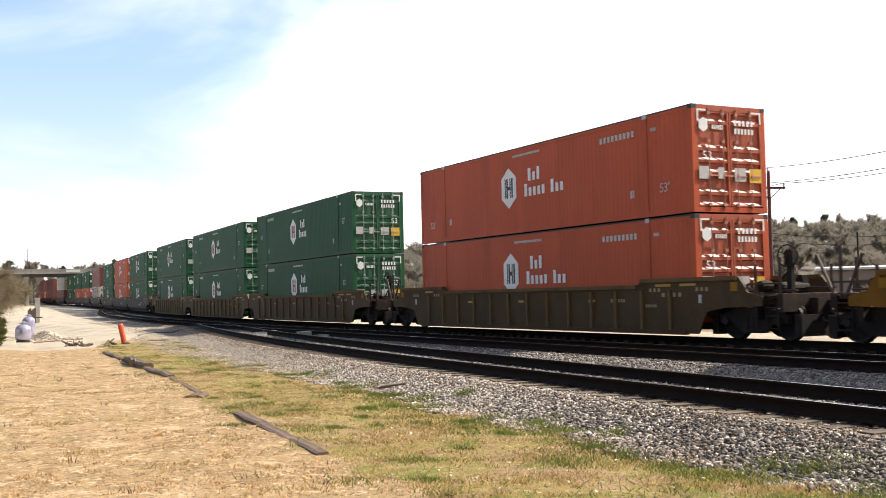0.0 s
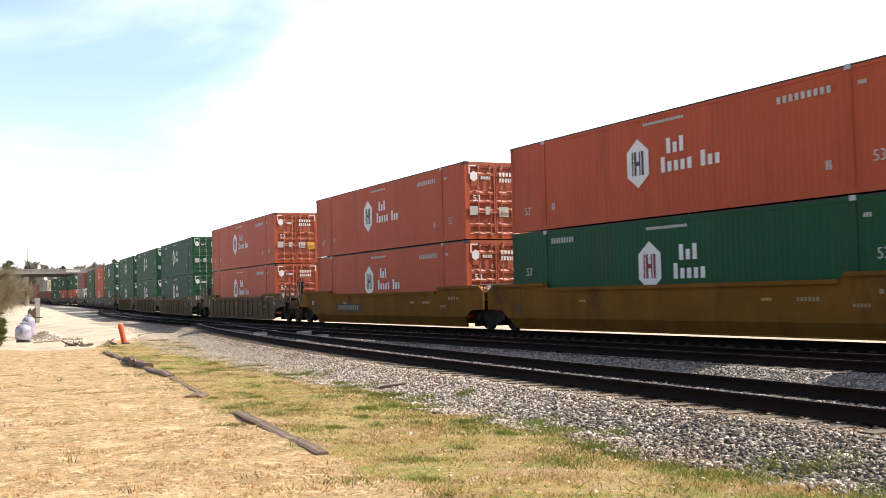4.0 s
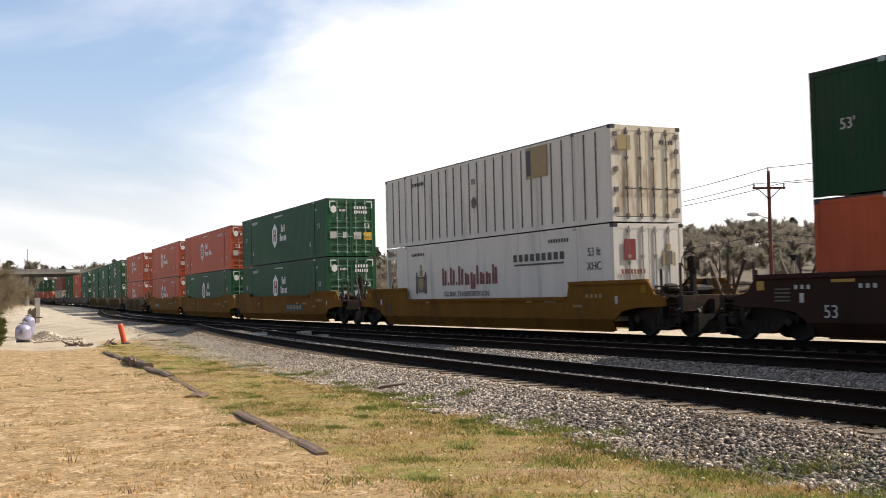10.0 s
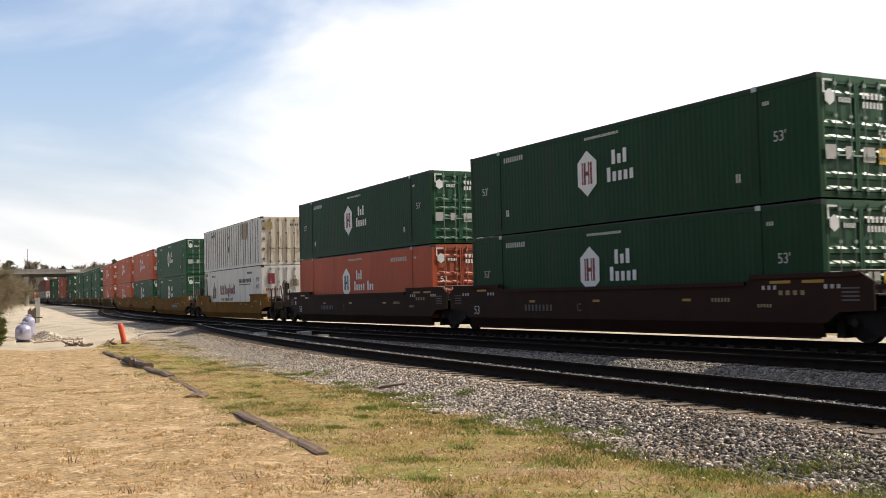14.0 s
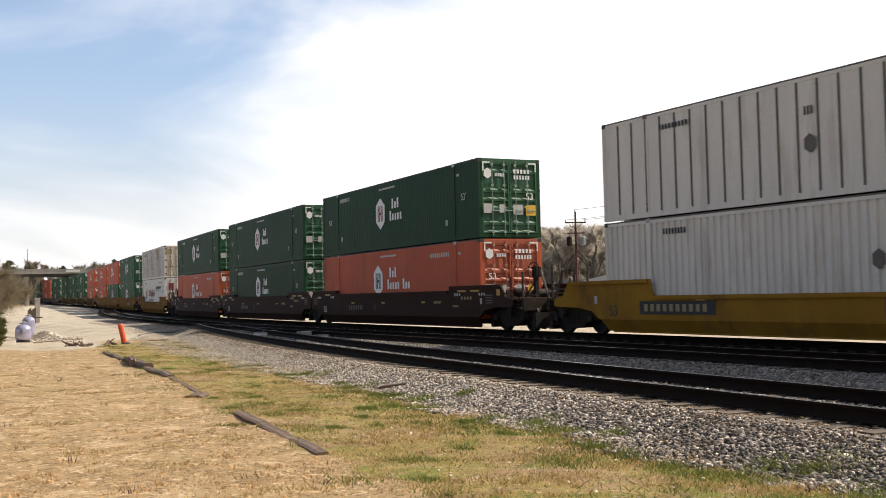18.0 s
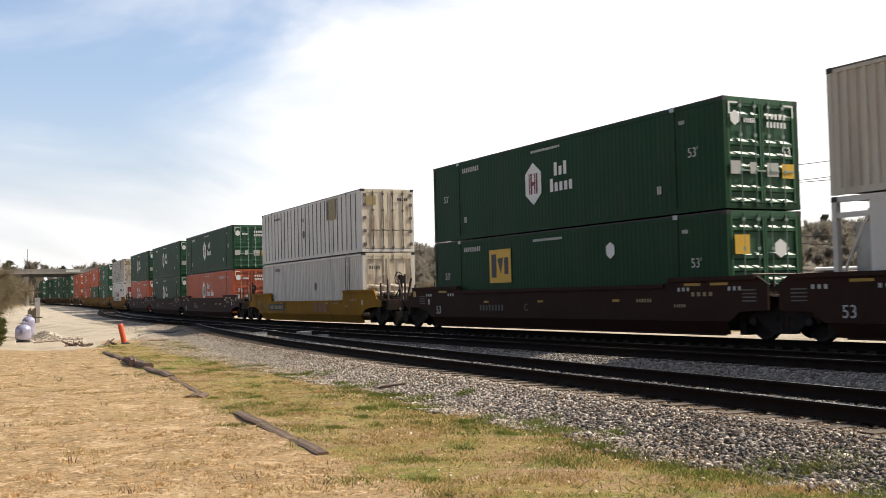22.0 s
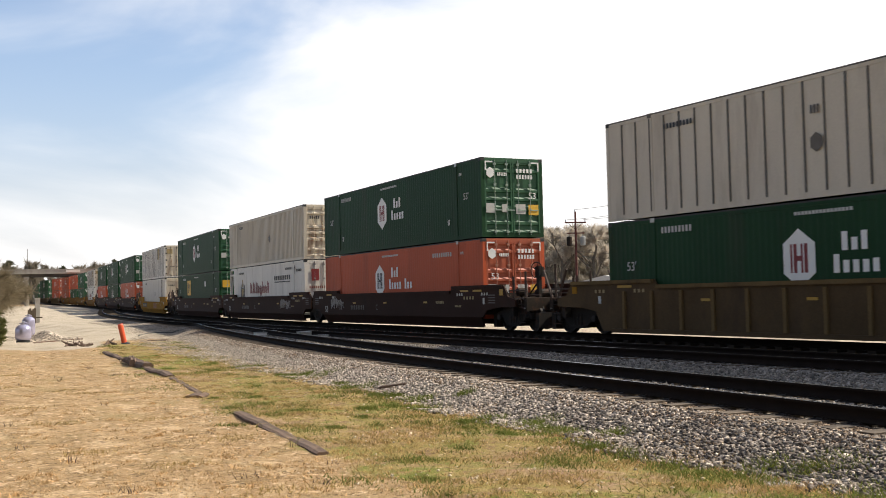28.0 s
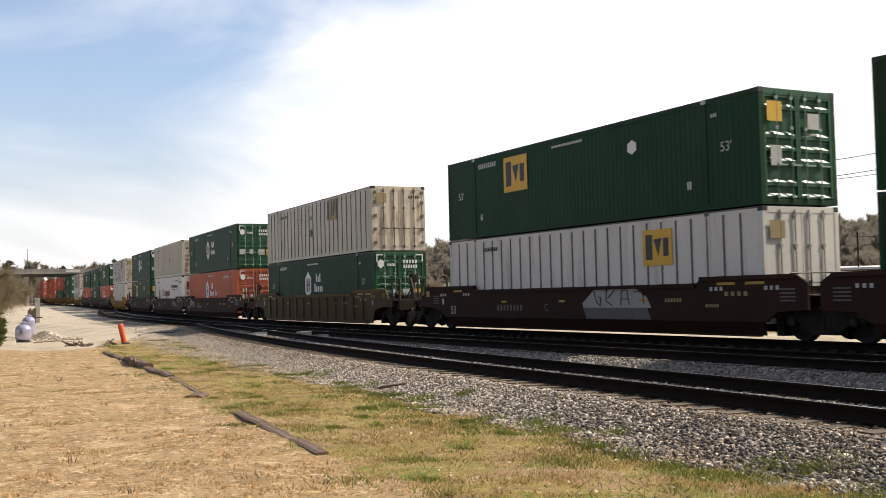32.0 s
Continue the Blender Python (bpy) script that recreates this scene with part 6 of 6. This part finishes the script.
def make_woods():
    rng = random.Random(77)
    for row, (r0, r1, count) in enumerate(((165, 185, 42), (135, 152, 40), (108, 122, 34))):
        for i in range(count):
            f = 0.26 + (1.16 - 0.26) * (i + rng.uniform(0.1, 0.9)) / count
            r = rng.uniform(r0, r1)
            x, y = r * math.sin(f), r * math.cos(f)
            top = EYE[2] + r * skyline(f) * (1.0, 0.90, 0.76)[row] * rng.uniform(0.88, 1.04)
            h = top - gz(x, y)
            u = rng.random()
            if row == 0 and u < 0.55:
                plant(rng.choice(PINES), "pine_tree", PINE_LABEL, "hillside woods", x, y, max(h, 3) / 9.0, rng.uniform(0, 6.28))
            elif u < 0.2 or (0.60 < f < 0.72 and row == 2):
                plant(rng.choice(PALE), "pale_tree", PALE_LABEL, "hillside woods", x, y, max(h, 3) / 8.0, rng.uniform(0, 6.28))
            else:
                plant(rng.choice(BARE), "bare_tree", BARE_LABEL, "hillside woods", x, y, max(h, 3) / 8.0, rng.uniform(0, 6.28))
    # the far skyline beyond the bridge
    for i in range(84):
        f = 0.04 + 0.34 * (i + rng.uniform(0, 1)) / 84
        r = rng.uniform(300, 350)
        x, y = r * math.sin(f), r * math.cos(f)
        h = EYE[2] + r * (0.031 + 0.005 * math.sin(i * 1.7) + 0.003 * math.sin(i * 0.31)) - gz(x, y)
        kind, nm, lb = ((PINES, "pine_tree", PINE_LABEL) if i % 11 == 1 else (BARE, "bare_tree", "leafless brown tree beyond the bridge"))
        plant(rng.choice(kind), nm, lb, "woods beyond the bridge", x, y, max(h, 4) / (9.0 if kind is PINES else 8.0), rng.uniform(0, 6.28))


make_woods()


def stand_out(kind, name, label, f, r, slope, turn):
    """One tree that rises out of the woods: bearing from +y, distance, slope of its top above the eye."""
    x, y = r * math.sin(f), r * math.cos(f)
    plant(kind, name, label, "hillside woods", x, y, (EYE[2] + r * slope - gz(x, y)) / (9.0 if name == "pine_tree" else 8.0), turn)


for f, r, slope, turn in ((0.702, 120, 0.0640, 0.4), (0.715, 124, 0.0605, 2.0), (0.690, 122, 0.0600, 4.1)):
    stand_out(PINES[int(turn) % 3], "pine_tree", "tall dark pine standing out of bare woods", f, r, slope, turn)
for f, r, slope, turn in ((0.640, 105, 0.0600, 1.0), (0.655, 108, 0.0625, 3.0), (0.672, 104, 0.0610, 5.0), (0.625, 110, 0.0570, 2.2)):
    stand_out(PALE[int(turn) % 2], "pale_tree", "pale budding tree behind the railway", f, r, slope, turn)


def woods_mass():
    """The dense bare woods that cover the hillside."""
    rng = np.random.default_rng(9)
    kinds = [tree_meshes(s, 7.0, M_BARK, M_TWIG, 0.85, 3, 1700, 0.5, 1.7)[1] for s in (71, 72, 73)]
    co = []
    for me in kinds:
        a = np.zeros(len(me.vertices) * 3, np.float32)
        me.vertices.foreach_get("co", a)
        co.append(a.reshape(-1, 3))
    out = []
    for i in range(820):
        f = rng.uniform(0.30, 1.18)
        r = 96 + 82 * rng.random() ** 0.8
        x, y = r * math.sin(f), r * math.cos(f)
        k = rng.uniform(0.45, 0.75) * (0.72 + 0.28 * min(1.0, (r - 90) / 60))
        a = rng.uniform(0, 6.28)
        c, s = math.cos(a) * k, math.sin(a) * k
        v = co[i % 3]
        out.append(np.stack([v[:, 0] * c - v[:, 1] * s + x, v[:, 0] * s + v[:, 1] * c + y, v[:, 2] * k + gz(x, y) - 0.3], -1))
    v = np.concatenate(out)
    tagged(new("hillside_woods", raw_mesh("hillside_woods", v, np.arange(len(v)).reshape(-1, 3), M_TWIG)), "dense leafless grey-brown woods covering the hillside", "woods", "", "stuff")


woods_mass()

BRUSH = [tree_meshes(s, 3.0, M_BARK, M_BRUSH, 1.0, 3, 9000, 0.34, 0.5) for s in (51, 52)]
LEAFY = [tree_meshes(s, 1.4, M_BARK, M_BUSH, 1.2, 2, 4200, 0.13, 4.0) for s in (61, 62)]


def shrub(meshes, label, x, y, size, turn):
    t = thing("shrub", label, "bush", "bushes beside the field", m=Matrix.Translation((x, y, gz(x, y) - 0.05)) @ Matrix.Rotation(turn, 4, "Z") @ Matrix.Diagonal((size, size, size, 1)))
    part("stems", meshes[0], None, t)
    part("twig_mass", meshes[1], None, t)


for i, (x, y, k) in enumerate(((5.65, 50.0, 1.1), (6.15, 53.0, 1.0), (5.30, 47.5, 0.95), (6.45, 56.0, 1.3), (6.85, 58.5, 1.1), (4.2, 49.0, 1.4), (4.6, 45.6, 0.8), (4.4, 44.2, 0.5), (7.35, 62.0, 1.0), (8.15, 70.0, 1.0), (2.7, 46.0, 1.3), (5.7, 60.0, 1.4))):
    shrub(BRUSH[i % 2], "leafless brown twiggy bush at the field's edge", x, y, k, 1.3 * i)
for i, (x, y, k) in enumerate(((5.65, 46.4, 0.65), (5.9, 48.3, 0.7), (5.4, 45.2, 0.6), (6.2, 51.0, 0.9), (5.6, 49.5, 1.1), (5.0, 46.0, 1.1))):
    shrub(LEAFY[i % 2], "low olive-green leafy bush under bare twigs", x, y, k, 2.1 * i)


# low dark brush behind the main track
def make_brush():
    rng = random.Random(5)
    for i in range(34):
        s = 12 + i * 3.8
        m = on_line(s, rng.uniform(15, 18))
        x, y = m.translation.x, m.translation.y
        t = thing("shrub", "low brown brush behind the tracks", "bush", "brush behind the railway", m=Matrix.Translation((x, y, gz(x, y) - 0.05)) @ Matrix.Rotation(i * 1.1, 4, "Z") @ Matrix.Diagonal((1, 1, 0.55 + 0.25 * rng.random(), 1)))
        part("stems", BRUSH[i % 2][0], None, t)
        part("twig_mass", BRUSH[i % 2][1], None, t)


make_brush()


# ---- overpass ----
def make_bridge():
    c, a = Vector((42.8, 250.2, 0)), radians(-8.0)
    ux, uy = Vector((math.cos(a), math.sin(a), 0)), Vector((-math.sin(a), math.cos(a), 0))
    m = Matrix(((ux.x, uy.x, 0, c.x), (ux.y, uy.y, 0, c.y), (0, 0, 1, 0.5), (0, 0, 0, 1)))
    t = thing("road_bridge", "weathered concrete road bridge crossing over the railway", "bridge", m=m)
    part("deck", boxes((-62, 60, -4.6, 4.6, 7.45, 7.75)), M_CONC, t)
    for y in (-4.7, 4.4):
        part("parapet", boxes((-62, 60, y, y + 0.3, 7.47, 8.35)), M_CONC, t)
        part("coping", boxes((-62, 60, y - 0.08, y + 0.38, 8.352, 8.5)), M_CONC, t)
    for y in (-3.9, -1.9, 0.0, 1.9, 3.9):
        part("girder", boxes((-62, 60, y - 0.05, y + 0.05, 6.92, 7.44), (-62, 60, y - 0.22, y + 0.22, 6.87, 6.92)), M_BRIDGE_ST, t)
    for x in (-38.0, -22.0, -5.2, 11.0, 26.0):
        pier = part("pier_cap", boxes((x - 0.55, x + 0.55, -4.4, 4.4, 6.3, 6.87)), M_CONC, t)
        for y in (-3.6, 0.0, 3.6):
            bm = bmesh.new()
            turned(bm, [(0.42, -1.2), (0.42, 6.3)], (x, y, 0), "z", 14)
            part("column", bm, M_CONC, pier)
    for x0, x1, z0 in ((-75, -52, 6.9), (47, 80, 6.9)):
        bm = bmesh.new()
        sx = 1 if x0 < 0 else -1
        base = x0 if x0 < 0 else x1
        prism(bm, [(base - sx * 40, -8, -1.5), (base + sx * 33, -8, -1.5), (base + sx * 23, -8, z0), (base - sx * 40, -8, z0 + 0.6)], (0, 16, 0))
        part("embankment", bm, M_WALLTAN, t, "brown earth embankment")
    for x in (-20, -5):
        bm = bmesh.new()
        rod(bm, (x, -4.5, 8.4), (x, -4.5, 11.0 + 2 * (x > -10)), 0.09, 0.06, 6)
        part("light_mast", bm, M_BRIDGE_ST, t)
    part("road_sign", boxes((3.0, 6.0, -4.98, -4.9, 7.75, 8.3)), M_ROOFING, t, "white sign board on the parapet")


make_bridge()


# ---- poles, wires, buildings behind the train ----
def make_pole(x, y, h, arm_turn, lamp, cans=False):
    z0 = gz(x, y)
    t = thing("utility_pole", "dark wooden utility pole with crossarm" + (" and street lamp" if lamp else " behind the train"), "utility pole", "utility poles", m=pose(x, y, z0, 0, 0, arm_turn))
    bm = bmesh.new()
    rod(bm, (0, 0, -0.3), (0.03, 0, h), 0.125, 0.085, 10)
    part("pole", bm, M_POLEWOOD, t)
    a = part("crossarm", boxes((-0.95, 0.95, -0.14, -0.04, h - 1.02, h - 0.9)), M_POLEWOOD, t)
    for px in (-0.88, 0.88):
        bm = bmesh.new()
        turned(bm, [(0.03, h - 0.9), (0.07, h - 0.86), (0.04, h - 0.8), (0.07, h - 0.76), (0.03, h - 0.68)], (px, -0.09, 0), "z", 8)
        part("insulator", bm, M_GLASS, a)
    bm = bmesh.new()
    rod(bm, (-0.7, -0.09, h - 0.96), (0, -0.09, h - 1.6), 0.025, n=5)
    rod(bm, (0.7, -0.09, h - 0.96), (0, -0.09, h - 1.6), 0.025, n=5)
    part("brace", bm, M_STEEL, t)
    bm = bmesh.new()
    turned(bm, [(0.03, h), (0.07, h + 0.05), (0.04, h + 0.12), (0.06, h + 0.16), (0.02, h + 0.24)], (0, 0, 0), "z", 8)
    part("top_insulator", bm, M_GLASS, t)
    if cans:
        part("lower_crossarm", boxes((-0.8, 0.8, -0.12, -0.03, h - 1.95, h - 1.85)), M_POLEWOOD, t)
        for cx in (-0.62, 0.62):
            bm = bmesh.new()
            turned(bm, [(0.08, h - 3.05), (0.24, h - 3.0), (0.25, h - 2.3), (0.22, h - 2.24), (0.06, h - 2.2)], (cx, -0.18, 0), "z", 12)
            rod(bm, (cx, -0.18, h - 2.2), (cx, -0.18, h - 2.0), 0.03, n=6)
            rod(bm, (0, 0, h - 2.6), (cx, -0.16, h - 2.6), 0.04, n=6)
            part("transformer", bm, M_STEEL if cx < 0 else M_GALV, t)
    if lamp:
        bm = bmesh.new()
        rod(bm, (0, 0, h - 2.7), (-0.9, -0.3, h - 2.45), 0.03, n=6)
        l = part("lamp_arm", bm, M_GALV, t)
        bm = bmesh.new()
        turned(bm, [(0.03, -0.36), (0.10, -0.28), (0.13, 0.0), (0.10, 0.26), (0.03, 0.32)], (-1.1, -0.37, h - 2.46), "x", 12)
        part("lamp_head", bm, M_GLASS, l)
    return Vector((x, y, z0 + h))


P = [make_pole(39.5, 21.6, 8.0, -24, False), make_pole(45.8, 41.8, 8.35, -24, True), make_pole(57.2, 74.6, 8.3, -24, False, True), make_pole(41.5, 66.6, 8.0, -10, False)]


def wire(p, q, sag, r=0.02):
    bm = bmesh.new()
    n = 14
    pts = []
    for i in range(n + 1):
        f = i / n
        v = p.lerp(q, f)
        v.z -= sag * 4 * f * (1 - f)
        pts.append(v)
    for a, b in zip(pts, pts[1:]):
        rod(bm, a, b, r, n=4)
    tagged(new("overhead_wire", to_mesh("overhead_wire", bm, M_CABLE)), "thin dark wire strung between utility poles", "wire", "overhead wires")


for a, b in ((0, 1), (1, 2)):
    for dx, dz in ((0.0, 0.2), (-0.76, -0.7), (0.76, -0.7)):
        off = Vector((math.cos(radians(-24)) * dx, math.sin(radians(-24)) * dx, dz))
        wire(P[a] + off, P[b] + off, 0.35)
    for dz in (-3.5, -3.9):
        wire(P[a] + Vector((0, 0, dz)), P[b] + Vector((0, 0, dz)), 0.6, 0.02)


def make_shed():
    x, y = 64.9, 38.8
    t = thing("warehouse", "low tan metal warehouse with white roof edge", "building", m=pose(x, y, gz(x, y), 0, 0, -51.5))
    part("wall", boxes((-12, 12, -5, 5, -0.6, 2.7)), M_WALLTAN, t)
    bm = bmesh.new()
    prism(bm, [(-12.2, -5.4, 2.74), (-12.2, 0, 2.86), (-12.2, 5.4, 2.74), (-12.2, 5.4, 2.88), (-12.2, 0, 3.05), (-12.2, -5.4, 2.88)], (24.4, 0, 0))
    part("roof", bm, M_ROOFING, t, "white metal roof")
    for i in range(5):
        d = part("loading_door", boxes((-10 + i * 4.4, -7.4 + i * 4.4, -5.05, -4.98, -0.5, 2.1)), M_WELL_G, t)
        part("door_frame", boxes((-10.15 + i * 4.4, -10 + i * 4.4, -5.09, -4.97, -0.5, 2.25), (-7.4 + i * 4.4, -7.25 + i * 4.4, -5.09, -4.97, -0.5, 2.25)), M_ROOFING, d)
    bm = bmesh.new()
    rod(bm, (-9.6, -4.6, 2.8), (-9.6, -4.6, 5.1), 0.05, n=8)
    part("flue_pipe", bm, M_STEEL, t)
    x, y = 52.6, 46.15
    t = thing("vent_mast", "thin metal mast with a small flat head", "mast", m=pose(x, y, gz(x, y)))
    bm = bmesh.new()
    rod(bm, (0, 0, -0.1), (0, 0, 3.75), 0.045, n=6)
    part("shaft", bm, M_GALV, t)
    bm = bmesh.new()
    turned(bm, [(0.05, 3.45), (0.16, 3.5), (0.16, 3.62), (0.30, 3.74), (0.32, 3.82), (0.05, 3.86)], n=12)
    part("head", bm, M_STEEL, t)
    x, y = 52.0, 62.0
    t = thing("shed", "small pale metal shed behind the railway", "building", m=pose(x, y, gz(x, y), 0, 0, 25))
    part("wall", boxes((-3, 3, -2, 2, -0.6, 2.2)), M_WALLTAN, t)
    bm = bmesh.new()
    prism(bm, [(-3.2, -2.3, 2.2), (-3.2, 2.3, 2.2), (-3.2, 2.3, 2.32), (-3.2, 0, 2.8), (-3.2, -2.3, 2.32)], (6.4, 0, 0))
    part("roof", bm, M_ROOFING, t)
    part("door", boxes((-0.5, 0.5, -2.06, -1.99, -0.5, 1.6)), M_WELL_G, t)


make_shed()


# ---- the moving train ----
def run(t):
    """Metres that the train has gone at t seconds."""
    return 9.0276 * t - 0.006749 * t * t - 0.00008317 * t ** 3


def motions():
    for ob, s0, z in RIDERS:
        walk(ob, [(t, on_line(s0 + run(t), 0.0, z)) for t in range(0, 33, 2)])


motions()
